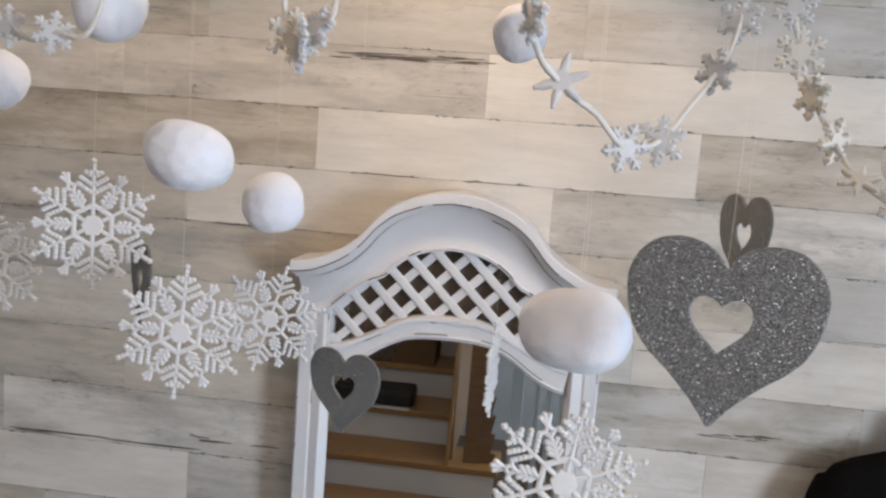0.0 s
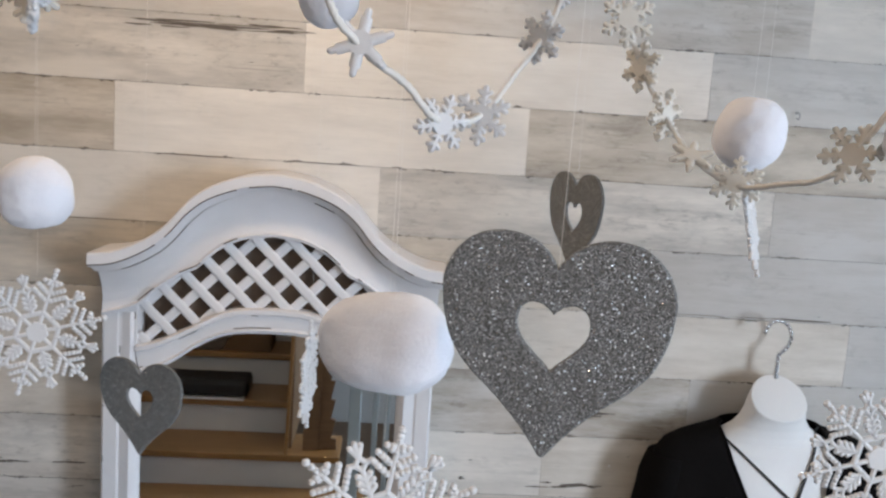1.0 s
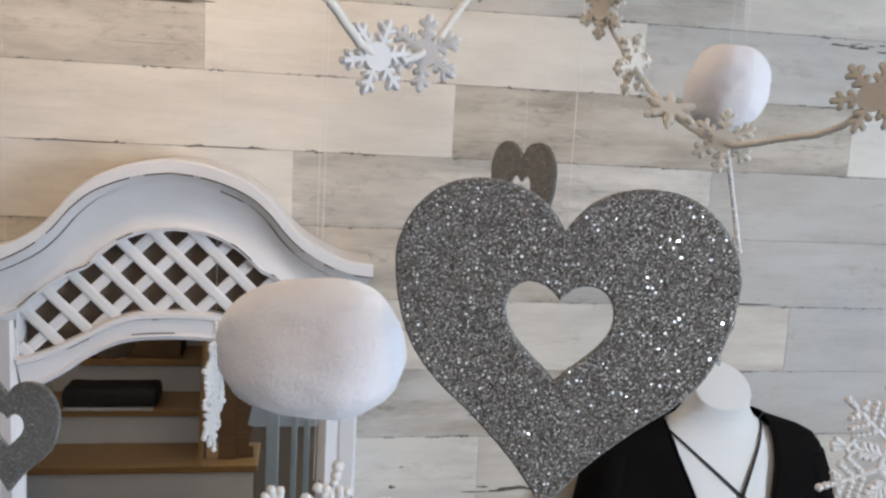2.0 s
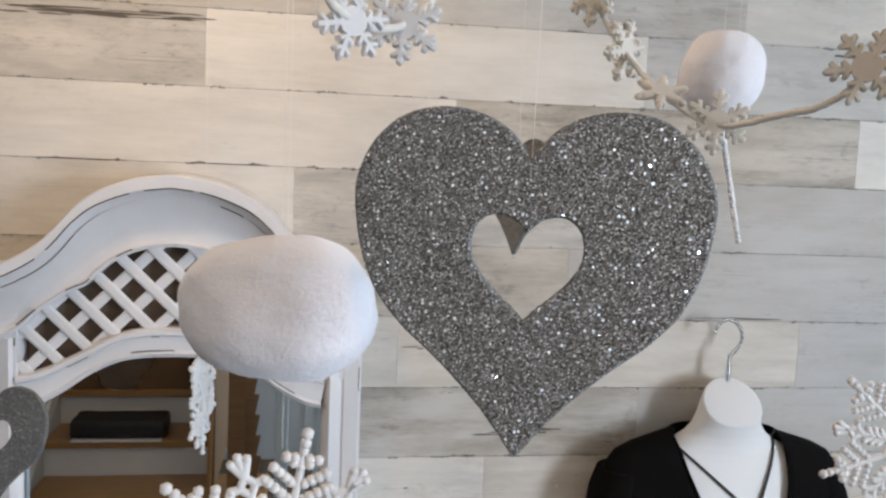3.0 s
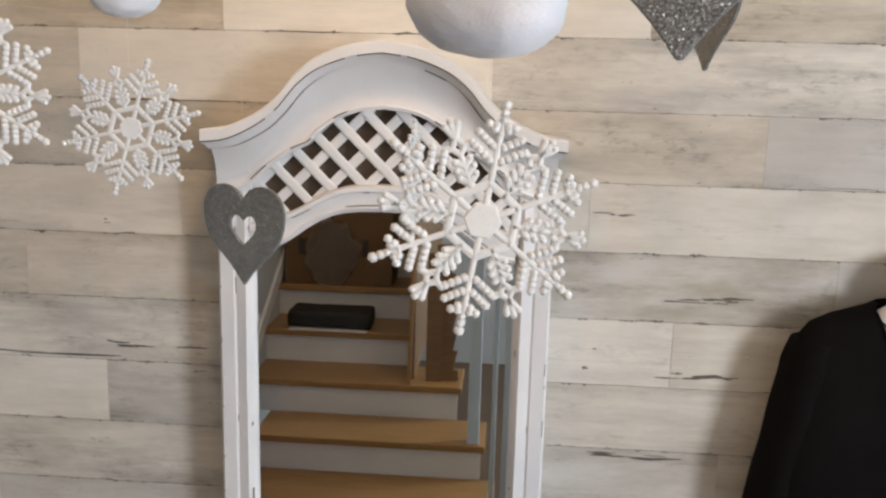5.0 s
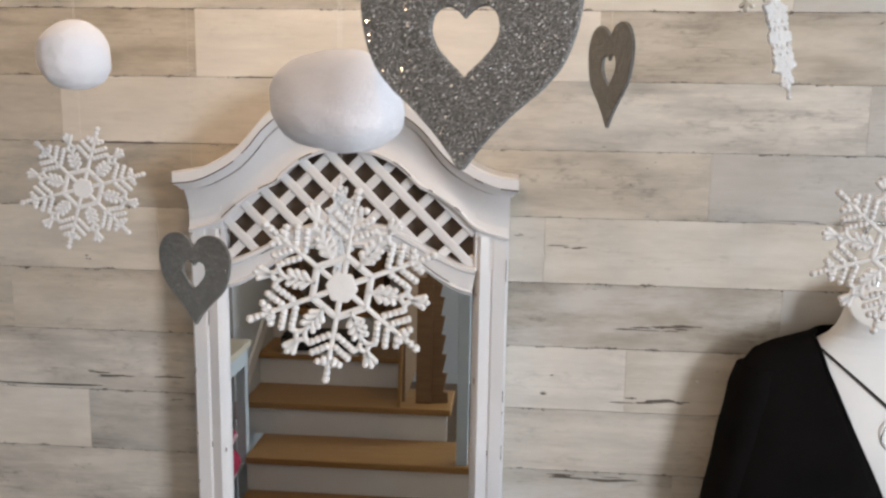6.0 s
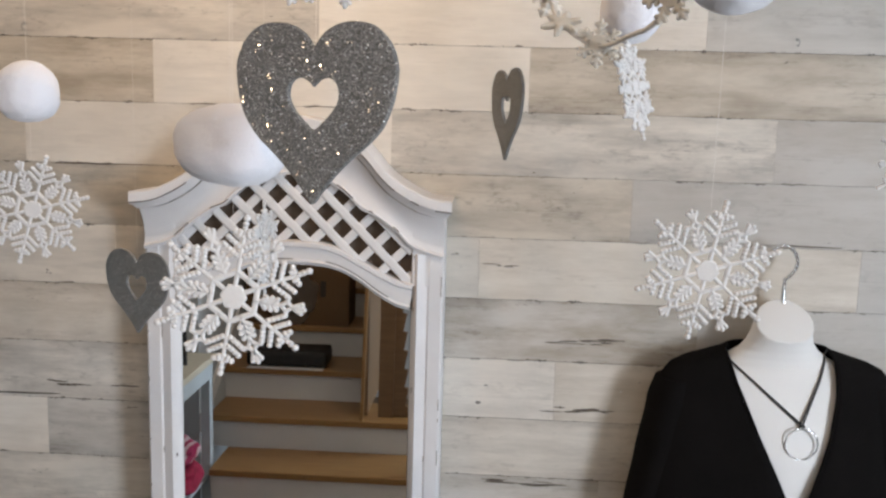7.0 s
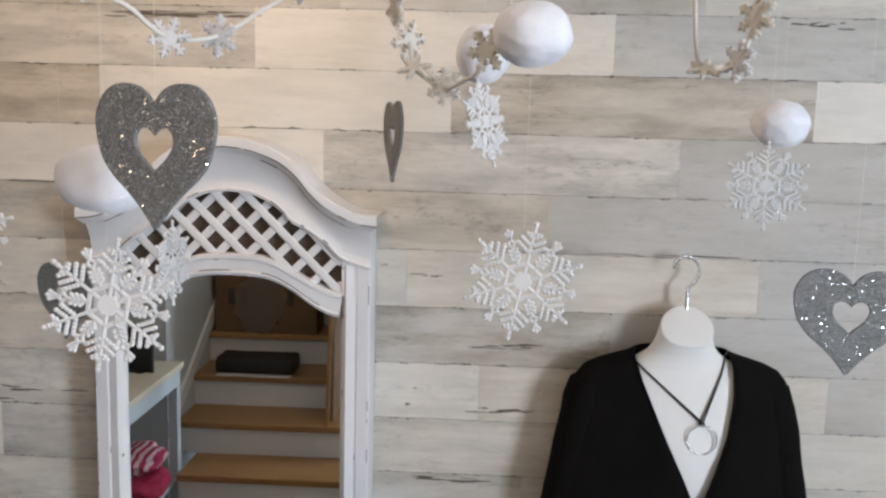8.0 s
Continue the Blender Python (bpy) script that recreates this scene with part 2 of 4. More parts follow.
M_BLUE = painted("pale_blue_table_paint", (0.55, 0.65, 0.70), (0.48, 0.58, 0.64), 0.45, 5.0)
M_TOP = painted("cream_table_top", (0.68, 0.64, 0.52), (0.62, 0.58, 0.47), 0.5, 5.0)
M_PINK = painted("crimson_pink_fabric", (0.46, 0.018, 0.075), (0.27, 0.008, 0.04), 0.8, 30.0)
M_STRIPE, nt_, p_ = material("pink_striped_fabric")
wave_ = node(nt_, "TexWave", Scale=9.0, Distortion=2.0)
nt_.links.new(coords(nt_, (1, 1, 0.3)), wave_.inputs["Vector"])
nt_.links.new(ramp(nt_, wave_.outputs["Color"], [(0.42, (0.34, 0.02, 0.08)), (0.56, (0.58, 0.42, 0.45))]), p_.inputs["Base Color"])
p_.inputs["Roughness"].default_value = 0.85
M_INK = plain("black_print", (0.05, 0.04, 0.033), 0.8)
M_LAMP = bpy.data.materials.new("warm_lamp_lens")
M_LAMP.use_nodes = True
M_LAMP.node_tree.nodes["Principled BSDF"].inputs["Emission Color"].default_value = (*WARM, 1)
M_LAMP.node_tree.nodes["Principled BSDF"].inputs["Emission Strength"].default_value = 6.0
M_MIRROR = bpy.data.materials.new("silvered_glass")
M_MIRROR.use_nodes = True
mp_ = M_MIRROR.node_tree.nodes["Principled BSDF"]
mp_.inputs["Base Color"].default_value, mp_.inputs["Metallic"].default_value, mp_.inputs["Roughness"].default_value = (0.80, 0.82, 0.82, 1), 1.0, 0.012
M_GLASS = bpy.data.materials.new("window_glass")
M_GLASS.use_nodes = True
gp_ = M_GLASS.node_tree.nodes["Principled BSDF"]
gp_.inputs["Transmission Weight"].default_value, gp_.inputs["Roughness"].default_value = 1.0, 0.02
m_, nt_, p_ = material("thin_clear_plastic")
p_.inputs["Transmission Weight"].default_value, p_.inputs["Roughness"].default_value = 0.93, 0.35
p_.inputs["Base Color"].default_value, p_.inputs["IOR"].default_value = (0.75, 0.70, 0.66, 1), 1.15
bump(nt_, p_, noise_tex(nt_, coords(nt_), 25, 4), 0.8, 0.01)
M_BAG = m_


# ---- mesh helpers ----
def mesh_of(name, bm, mat, smooth=None):
    me = bpy.data.meshes.new(name)
    bmesh.ops.recalc_face_normals(bm, faces=bm.faces)
    bm.to_mesh(me)
    bm.free()
    me.materials.append(mat)
    if smooth is not None:
        me.polygons.foreach_set("use_smooth", [True] * len(me.polygons))
        if smooth < 180:
            me.set_sharp_from_angle(angle=radians(smooth))
    return me


def part(name, data, mat=None, parent=None, label="", smooth=None):
    me = data if isinstance(data, bpy.types.Mesh) else mesh_of(name, data, mat, smooth)
    ob = new(name, me)
    if parent:
        ob.parent = parent
    return tagged(ob, label)


def thing(name, label, category, where=None, group=""):
    ob = new(name)
    ob.empty_display_size = 0.02
    if where is not None:
        ob.matrix_basis = where if isinstance(where, Matrix) else Matrix.Translation(where)
    return tagged(ob, label, category, group)


def box(x0, x1, y0, y1, z0, z1, bevel=0.0, bm=None, m=None):
    bm2 = bm or bmesh.new()
    mat = Matrix.Translation(((x0 + x1) / 2, (y0 + y1) / 2, (z0 + z1) / 2)) @ Matrix.Diagonal((x1 - x0, y1 - y0, z1 - z0, 1))
    got = bmesh.ops.create_cube(bm2, size=1, matrix=(m @ mat) if m else mat)
    if bevel:
        edges = list({e for v in got["verts"] for e in v.link_edges})
        bmesh.ops.bevel(bm2, geom=edges, offset=bevel, segments=2, affect="EDGES", profile=0.6)
    return bm2


def tube(points, radius, sides=6, bm=None, closed=False, taper=None):
    bm = bm or bmesh.new()
    pts = [Vector(p) for p in points]
    rings = []
    n = len(pts)
    for i, p in enumerate(pts):
        a = pts[(i - 1) % n] if closed or i else p
        b = pts[(i + 1) % n] if closed or i < n - 1 else p
        d = (b - a).normalized()
        up = Vector((0, 1, 0)) if abs(d.y) < 0.9 else Vector((1, 0, 0))
        u = d.cross(up).normalized()
        w = d.cross(u)
        r = radius if taper is None else radius * taper[i]
        rings.append([bm.verts.new(p + r * (math.cos(TAU * k / sides) * u + math.sin(TAU * k / sides) * w)) for k in range(sides)])
    for i in range(n if closed else n - 1):
        ra, rb = rings[i], rings[(i + 1) % n]
        for k in range(sides):
            bm.faces.new((ra[k], ra[(k + 1) % sides], rb[(k + 1) % sides], rb[k]))
    if not closed:
        bm.faces.new(rings[0])
        bm.faces.new(rings[-1][::-1])
    return bm


def spline(points, per=8, closed=False):
    pts = [Vector(p) for p in points]
    n, out = len(pts), []
    for i in range(n if closed else n - 1):
        p0 = pts[(i - 1) % n] if closed or i else pts[0]
        p1, p2 = pts[i], pts[(i + 1) % n]
        p3 = pts[(i + 2) % n] if closed or i < n - 2 else pts[-1]
        for k in range(per):
            t = k / per
            out.append(0.5 * (2 * p1 + (p2 - p0) * t + (2 * p0 - 5 * p1 + 4 * p2 - p3) * t * t + (3 * p1 - p0 - 3 * p2 + p3) * t ** 3))
    if not closed:
        out.append(pts[-1])
    return out


def rod2(bm, a, b, w, thick):
    """A flat bar with chamfered edges from a to b in the xz plane."""
    a, b = Vector((a[0], 0, a[1])), Vector((b[0], 0, b[1]))
    d = (b - a).normalized()
    s = Vector((-d.z, 0, d.x)) * (w / 2)
    y = Vector((0, thick / 2, 0))
    ring = [s * 0.55 - y, s - y * 0.4, s + y * 0.4, s * 0.55 + y, -s * 0.55 + y, -s + y * 0.4, -s - y * 0.4, -s * 0.55 - y]
    va = [bm.verts.new(a + r - d * 0.0) for r in ring]
    vb = [bm.verts.new(b + r) for r in ring]
    for k in range(8):
        bm.faces.new((va[k], va[(k + 1) % 8], vb[(k + 1) % 8], vb[k]))
    bm.faces.new(va[::-1])
    bm.faces.new(vb)


def bead(bm, x, z, r, sub=1):
    bmesh.ops.create_icosphere(bm, subdivisions=sub, radius=r, matrix=Matrix.Translation((x, 0, z)))


# ---- the shell of the room ----
X0, X1, Y0, Y1 = -2.2, 3.6, -2.75, 1.62


def structure(name, bm, mat, label, smooth=None):
    ob = part(name, bm, mat, None, "", smooth)
    return tagged(ob, label, "structure", "", "structure")


structure("floor", box(X0 - 0.1, X1 + 0.1, Y0 - 0.1, Y1 + 0.2, -0.1, 0), M_FLOOR, "dark brown boarded shop floor")
structure("ceiling", box(X0 - 0.1, X1 + 0.1, Y0 - 0.1, Y1 + 0.2, CEIL, CEIL + 0.1), M_CEIL, "matt white plaster ceiling")
structure("wall_west", box(X0 - 0.1, X0, Y0, Y1 + 0.2, 0, CEIL), M_WALL, "pale grey blue painted wall")
structure("wall_south", box(X0 - 0.1, X1 + 0.1, Y0 - 0.1, Y0, 0, CEIL), M_WALL, "pale grey blue painted wall behind the stairs")
bm = box(X1, X1 + 0.1, Y0, -2.05, 0, CEIL)
box(X1, X1 + 0.1, -1.15, Y1 + 0.2, 0, CEIL, bm=bm)
box(X1, X1 + 0.1, -2.05, -1.15, 0, 0.85, bm=bm)
box(X1, X1 + 0.1, -2.05, -1.15, 2.45, CEIL, bm=bm)
structure("wall_east", bm, M_WALL, "pale grey blue wall with a window opening")
wall = structure("wall_north", box(X0, X1, Y1 + 0.003, Y1 + 0.12, 0, CEIL), M_DARKGAP, "wall clad in whitewashed wooden planks")

win = tagged(new("window_1"), "white framed window letting in cool daylight", "structure", "", "structure")
bm = bmesh.new()
for a, b, c, d in ((-2.05, -2.0, 0.85, 2.45), (-1.2, -1.15, 0.85, 2.45), (-2.0, -1.2, 0.85, 0.9), (-2.0, -1.2, 2.4, 2.45)):
    box(X1 + 0.02, X1 + 0.07, a, b, c, d, bm=bm)
part("window_frame", bm, M_TRIM, win)
pane = part("pane", box(X1 + 0.04, X1 + 0.046, -2.0, -1.2, 0.9, 2.4), M_GLASS, win)
pane.visible_shadow = False

# fittings for all four, the two added fill lamps included
for lx, ly, watts, cone, edge in LAMPS:
    lamp = thing("ceiling_downlight", "unseen round white recessed downlight glowing warm in the ceiling", "ceiling lamp", (lx, ly, CEIL), "ceiling downlights")
    ringp = [(0.055 * math.cos(TAU * k / 24), 0.055 * math.sin(TAU * k / 24), -0.004) for k in range(24)]
    part("trim_ring", tube(ringp, 0.008, 8, closed=True), M_TRIM, lamp, smooth=60)
    bm = bmesh.new()
    bmesh.ops.create_cone(bm, cap_ends=True, segments=24, radius1=0.048, radius2=0.048, depth=0.004, matrix=Matrix.Translation((0, 0, -0.003)))
    part("lens", bm, M_LAMP, lamp)


# ---- the arched mirror ----
CX = 0.140


def half_curve(points):
    """A smooth arch from its right half, mirrored about the middle."""
    right = spline([(x, 0, z) for x, z in points], 10)
    left = [Vector((-p.x, 0, p.z)) for p in right[::-1]]
    return left[:-1] + right


def loft_strip(profiles, bm=None):
    """Skin between curves that have the same number of points."""
    bm = bm or bmesh.new()
    rows = [[bm.verts.new(p) for p in prof] for prof in profiles]
    for ra, rb in zip(rows, rows[1:]):
        for i in range(len(ra) - 1):
            bm.faces.new((ra[i], ra[i + 1], rb[i + 1], rb[i]))
    return bm


def resample(curve, n):
    xs = [p.x for p in curve]
    out = []
    for k in range(n):
        x = xs[0] + (xs[-1] - xs[0]) * k / (n - 1)
        i = max(i for i in range(len(xs) - 1) if xs[i] <= x + 1e-9)
        f = (x - xs[i]) / max(1e-9, xs[i + 1] - xs[i])
        out.append(curve[i].lerp(curve[i + 1], min(1, max(0, f))))
    return out


def arched(curve, y, dz=0.0, n=61, scale=1.0):
    return [Vector((CX + p.x * scale, y, p.z + dz)) for p in resample(curve, n)]


mirror = thing("floor_mirror", "tall distressed white arched mirror with lattice top against planks", "mirror")
FRONT, BACK = 1.530, 1.617
# upright stiles: plain face, bead near the opening, worn line at the outside
for side in (-1, 1):
    def sx(a, side=side):
        return CX + side * a
    prof = [(0.298, BACK), (0.298, FRONT + 0.004), (0.294, FRONT), (0.270, FRONT), (0.2665, FRONT + 0.0025), (0.262, FRONT + 0.001), (0.247, FRONT - 0.004), (0.240, FRONT + 0.002), (0.2345, FRONT + 0.012), (0.2325, FRONT + 0.030), (0.2325, BACK)]
    bm = bmesh.new()
    lo = [bm.verts.new((sx(a), y, 0.004)) for a, y in prof]
    hi = [bm.verts.new((sx(a), y, 1.72)) for a, y in prof]
    for i in range(len(prof) - 1):
        bm.faces.new((lo[i], lo[i + 1], hi[i + 1], hi[i]))
    bm.faces.new(lo)
    bm.faces.new(hi)
    stile = part("stile", bm, M_CREAM, mirror, smooth=30)
    bm = bmesh.new()
    for k in range(15):
        z = 0.9 + random.random() * 0.88
        h = random.choice((0.004, 0.007, 0.012, 0.03))
        a = random.choice((0.2665, 0.294, 0.294, 0.2395))
        box(sx(a) - 0.0006, sx(a) + 0.0006, FRONT - 0.0008 + (0.002 if a == 0.2665 else 0.0), FRONT + 0.0045, z, z + h, bm=bm)
    tagged(part("worn_edge", bm, M_WORN, stile, "bare wood showing at rubbed edges"), kind="stuff")

crown_out = half_curve([(0, 1.983), (0.055, 1.975), (0.11, 1.954), (0.145, 1.927), (0.173, 1.894), (0.20, 1.869), (0.235, 1.848), (0.272, 1.833), (0.3125, 1.828)])
lat_top = half_curve([(0, 1.867), (0.05, 1.860), (0.09, 1.842), (0.12, 1.817), (0.133, 1.803), (0.165, 1.788), (0.205, 1.760), (0.238, 1.731)])
lat_bot = half_curve([(0, 1.738), (0.05, 1.736), (0.09, 1.726), (0.13, 1.705), (0.17, 1.684), (0.205, 1.668), (0.238, 1.660)])
arch_in = half_curve([(0, 1.690), (0.05, 1.688), (0.09, 1.680), (0.13, 1.660), (0.17, 1.632), (0.205, 1.613), (0.233, 1.606)])

N = 81
wing = [arched(crown_out, BACK, 0, N), arched(crown_out, 1.496, 0, N), arched(crown_out, 1.493, -0.003, N), arched(crown_out, 1.493, -0.020, N), arched(crown_out, 1.497, -0.024, N),
        arched(crown_out, 1.503, -0.027, N, 0.985), arched(crown_out, 1.510, -0.034, N, 0.97)]
bm = loft_strip(wing)
crown = part("crown_moulding", bm, M_CREAM, mirror, smooth=35)
# cove between the moulding and the lattice, cut off square over the stiles
def blend(a, b, f, y):
    return [Vector((pa.x + (pb.x - pa.x) * f, y, pa.z + (pb.z - pa.z) * f)) for pa, pb in zip(a, b)]
top_edge = arched(crown_out, 1.510, -0.034, N, 0.955)
low_edge = arched(half_curve([(0, 1.869), (0.05, 1.862), (0.09, 1.844), (0.12, 1.819), (0.133, 1.805), (0.165, 1.790), (0.205, 1.762), (0.238, 1.731), (0.297, 1.712)]), FRONT, 0.0, N)
cove = [top_edge] + [blend(top_edge, low_edge, f, y) for f, y in ((0.18, 1.521), (0.42, 1.530), (0.68, 1.532), (0.88, 1.528), (0.93, 1.523), (1.0, 1.525))]
cove.append([Vector((p.x, FRONT + 0.03, p.z)) for p in low_edge])
part("crown_cove", loft_strip(cove), M_CREAM, mirror, smooth=35)
# block at the foot of the crown over each stile
for side in (-1, 1):
    part("corner_block", box(CX + side * 0.2975 - 0.0 if side < 0 else CX + 0.236, CX - 0.236 if side < 0 else CX + 0.2975, FRONT + 0.001, BACK, 1.655, 1.797, 0.002), M_CREAM, mirror)
bm = bmesh.new()
for curve, y, dz, sc, gap in ((crown_out, 1.4925, -0.0215, 1.0, 0.08), (crown_out, 1.5095, -0.0345, 0.962, 0.72), (lat_top, 1.5225, 0.008, 1.0, 0.6)):
    pts = arched(curve, y, dz, 121, sc)
    run = []
    for i, p in enumerate(pts):
        if noise.noise((i * 0.11, y * 90, 3.1)) > gap - 0.5:
            run.append(p)
        else:
            if len(run) > 2:
                tube(run, 0.0010, 4, bm)
            run = []
    if len(run) > 2:
        tube(run, 0.0010, 4, bm)
tagged(part("worn_line", bm, M_WORN, crown, "thin dark rubbed line along the moulding"), kind="stuff")
rail = [arched(lat_bot, FRONT + 0.03, 0, N), arched(lat_bot, FRONT + 0.001, 0, N), arched(lat_bot, FRONT - 0.004, -0.003, N), arched(lat_bot, FRONT - 0.004, -0.010, N), arched(lat_bot, FRONT + 0.001, -0.013, N),
        blend(arched(lat_bot, 0, -0.014, N), arched(arch_in, 0, 0.012, N), 0.6, FRONT + 0.001), arched(arch_in, FRONT + 0.002, 0.012, N), arched(arch_in, FRONT - 0.002, 0.008, N), arched(arch_in, FRONT + 0.004, 0.001, N), arched(arch_in, FRONT + 0.03, 0, N)]
rail_ob = part("arched_rail", loft_strip(rail), M_CREAM, mirror, smooth=35)
bm = bmesh.new()
for curve, dz, gap in ((lat_bot, -0.0128, 0.55), (arch_in, 0.0125, 0.5)):
    pts = arched(curve, FRONT + 0.0005, dz, 121)
    run = []
    for i, p in enumerate(pts):
        if noise.noise((i * 0.09, dz * 400, 7.7)) > gap - 0.5:
            run.append(p)
        else:
            if len(run) > 2:
                tube(run, 0.0009, 4, bm)
            run = []
tagged(part("worn_line", bm, M_WORN, rail_ob, "thin dark rubbed line along the rail"), kind="stuff")


def height_on(curve, x):
    xs = [p.x for p in curve]
    if x <= xs[0]:
        return curve[0].z
    for a, b in zip(curve, curve[1:]):
        if a.x <= x <= b.x:
            return a.z + (b.z - a.z) * (x - a.x) / max(1e-9, b.x - a.x)
    return curve[-1].z


back = [arched(lat_top, FRONT + 0.0355, 0.05, N), arched(lat_bot, FRONT + 0.0355, -0.04, N)]
lattice = part("lattice_panel", loft_strip(back), M_BACK, mirror, "brown board behind white lattice slats")
# lattice: flat slats at 45 degrees, cut to the arch, one layer over the other
for layer, way in ((0, -1), (1, 1)):
    for k in range(-12, 13):
        c = 1.8295 + k * 0.0645
        inside = []
        for i in range(241):
            x = -0.236 + 0.472 * i / 240
            z = c + way * x * 1.0
            if height_on(lat_bot, x) - 0.004 < z < height_on(lat_top, x) + 0.006:
                inside.append((x, z))
        if len(inside) < 8:
            continue
        (xa, za), (xb, zb) = inside[0], inside[-1]
        y0 = FRONT + 0.008 + 0.0045 * layer
        bm = bmesh.new()
        rod2(bm, (xa, za), (xb, zb), 0.0172, 0.005)
        slat = part("lattice_slat", bm, M_CREAM, lattice)
        slat.location = (CX, y0, 0)
bm = bmesh.new()
glass = arched(arch_in, FRONT + 0.020, 0.006, N)
low = [Vector((p.x, p.y, 0.05)) for p in glass]
loft_strip([glass, low], bm)
part("mirror_glass", bm, M_MIRROR, mirror, "clear silvered mirror glass")
part("bottom_rail", box(CX - 0.2325, CX + 0.2325, FRONT, BACK, 0.004, 0.07, 0.002), M_CREAM, mirror)


# ---- ornaments ----
def thread_part(parent, top, bottom=0.0, x=0.0, y=0.0, radius=0.00012):
    wig = [(x + 0.0006 * math.sin(k * 1.7), y + 0.0006 * math.cos(k * 2.3), bottom + (top - bottom) * k / 6) for k in range(7)]
    return part("thread", tube(wig, radius, 5), M_THREAD, parent, "clear hanging thread")


HALF_HEART = [(0, 0), (0.05, -0.085), (0.15, -0.185), (0.30, -0.258), (0.50, -0.285), (0.72, -0.235), (0.90, -0.08), (0.99, 0.12), (1.0, 0.30), (0.955, 0.55), (0.86, 0.78), (0.70, 0.97), (0.52, 1.12), (0.36, 1.265), (0.21, 1.42), (0.09, 1.57), (0.03, 1.65), (0, 1.665)]
HALF_HOLE = [(0, 0.40), (0.03, 0.365), (0.08, 0.325), (0.14, 0.305), (0.20, 0.305), (0.26, 0.335), (0.30, 0.39), (0.315, 0.46), (0.31, 0.52), (0.285, 0.59), (0.245, 0.65), (0.20, 0.70), (0.155, 0.745), (0.11, 0.785), (0.07, 0.82), (0.035, 0.855), (0.012, 0.88), (0, 0.888)]


def heart_loop(half, w):
    right = spline([(x * w, 0, -z * w) for x, z in half], 4)
    return right + [Vector((-p.x, 0, p.z)) for p in right[-2:0:-1]]


def heart_mesh(w, thick):
    outer, inner = heart_loop(HALF_HEART, w), heart_loop(HALF_HOLE, w)
    n = len(outer)
    mid = Vector((0, 0, -0.55 * w))
    bm = bmesh.new()
    loops = []
    def add(loop, y, grow, rough=0.0):
        vs = []
        for i, p in enumerate(loop):
            t = (loop[(i + 1) % n] - loop[i - 1]).normalized()
            nrm = Vector((t.z, 0, -t.x))
            if nrm.dot(p - mid) < 0:
                nrm = -nrm
            vs.append(bm.verts.new(p + nrm * (grow + 0.0002 * noise.noise(p * 900)) + Vector((0, y, 0))))
        loops.append(vs)
    e, t = 0.0008, thick / 2
    add(inner, -t, e); add(outer, -t, -e); add(outer, -t + e, 0); add(outer, t - e, 0); add(outer, t, -e)
    add(inner, t, e); add(inner, t - e, 0); add(inner, -t + e, 0)
    for k in range(8):
        la, lb = loops[k], loops[(k + 1) % 8]
        for i in range(n):
            bm.faces.new((la[i], la[(i + 1) % n], lb[(i + 1) % n], lb[i]))
    return mesh_of("heart", bm, M_GLITTER, 40)


HEART = heart_mesh(0.0555, 0.0042)


def heart_ornament(tip, facing, label, lean=0.0):
    """facing: degrees by which the plate is turned about the vertical."""
    x, y, z = tip
    ob = thing("heart_ornament", label, "ornament", pose(x + 1.665 * 0.0555 * math.sin(radians(lean)), y, z + 1.665 * 0.0555, 0, lean, -facing), "silver glitter hearts")
    plate = part("heart_plate", HEART, None, ob)
    ringp = [(0.0, 0.0022 * math.cos(TAU * k / 10), -0.004 + 0.005 * math.sin(TAU * k / 10)) for k in range(10)]
    part("wire_loop", tube(ringp, 0.0003, 5, closed=True), M_STEEL, plate)
    thread_part(ob, CEIL - z - 1.665 * 0.0555 - 0.002, 0.0)
    return ob


HEARTS = [((0.418, 0.402, 1.9212), 20, "silver glitter heart with heart cutout, large and close"),
          ((0.541, 0.929, 1.931), 72, "silver glitter heart turned edge-on on its thread"),
          ((0.075, 0.947, 1.693), 24, "silver glitter heart hanging before the mirror's white stile"),
          ((-0.195, 0.93, 1.812), 52, "silver glitter heart turned edge-on before the planks"),
          ((1.038, 0.64, 1.765), 8, "silver glitter heart hanging beside the mannequin")]
for tip, facing, label in HEARTS:
    heart_ornament(tip, facing, label, 0.6 if "close" in label else 0.0)


def branch_mesh(R, th):
    bm = bmesh.new()
    w = 0.050 * R
    rod2(bm, (0, 0.30 * R), (0, 0.78 * R), w * 1.05, th)
    rod2(bm, (0, 0.76 * R), (0, 0.86 * R), w * 0.75, th * 0.8)
    b = 0.043 * R
    for r0, ln, cnt in ((0.48, 0.235, 4), (0.60, 0.215, 4), (0.73, 0.13, 2)):
        for s in (-1, 1):
            ex, ez = s * ln * R * 0.84, (r0 + ln * 0.54) * R
            rod2(bm, (0, r0 * R), (ex, ez), w * 0.6, th * 0.8)
            for k in range(1, cnt + 1):
                f = k / cnt
                bead(bm, ex * f, r0 * R + (ez - r0 * R) * f, b)
    for sx, rr, k in ((0, 0.975, 1.15), (0, 0.905, 1.05), (0, 0.85, 0.9), (-0.05, 0.80, 1.0), (0.05, 0.80, 1.0), (0, 0.74, 0.9)):
        bead(bm, sx * R, rr * R, b * k)
    return mesh_of("branch", bm, M_FLAKE, 50)


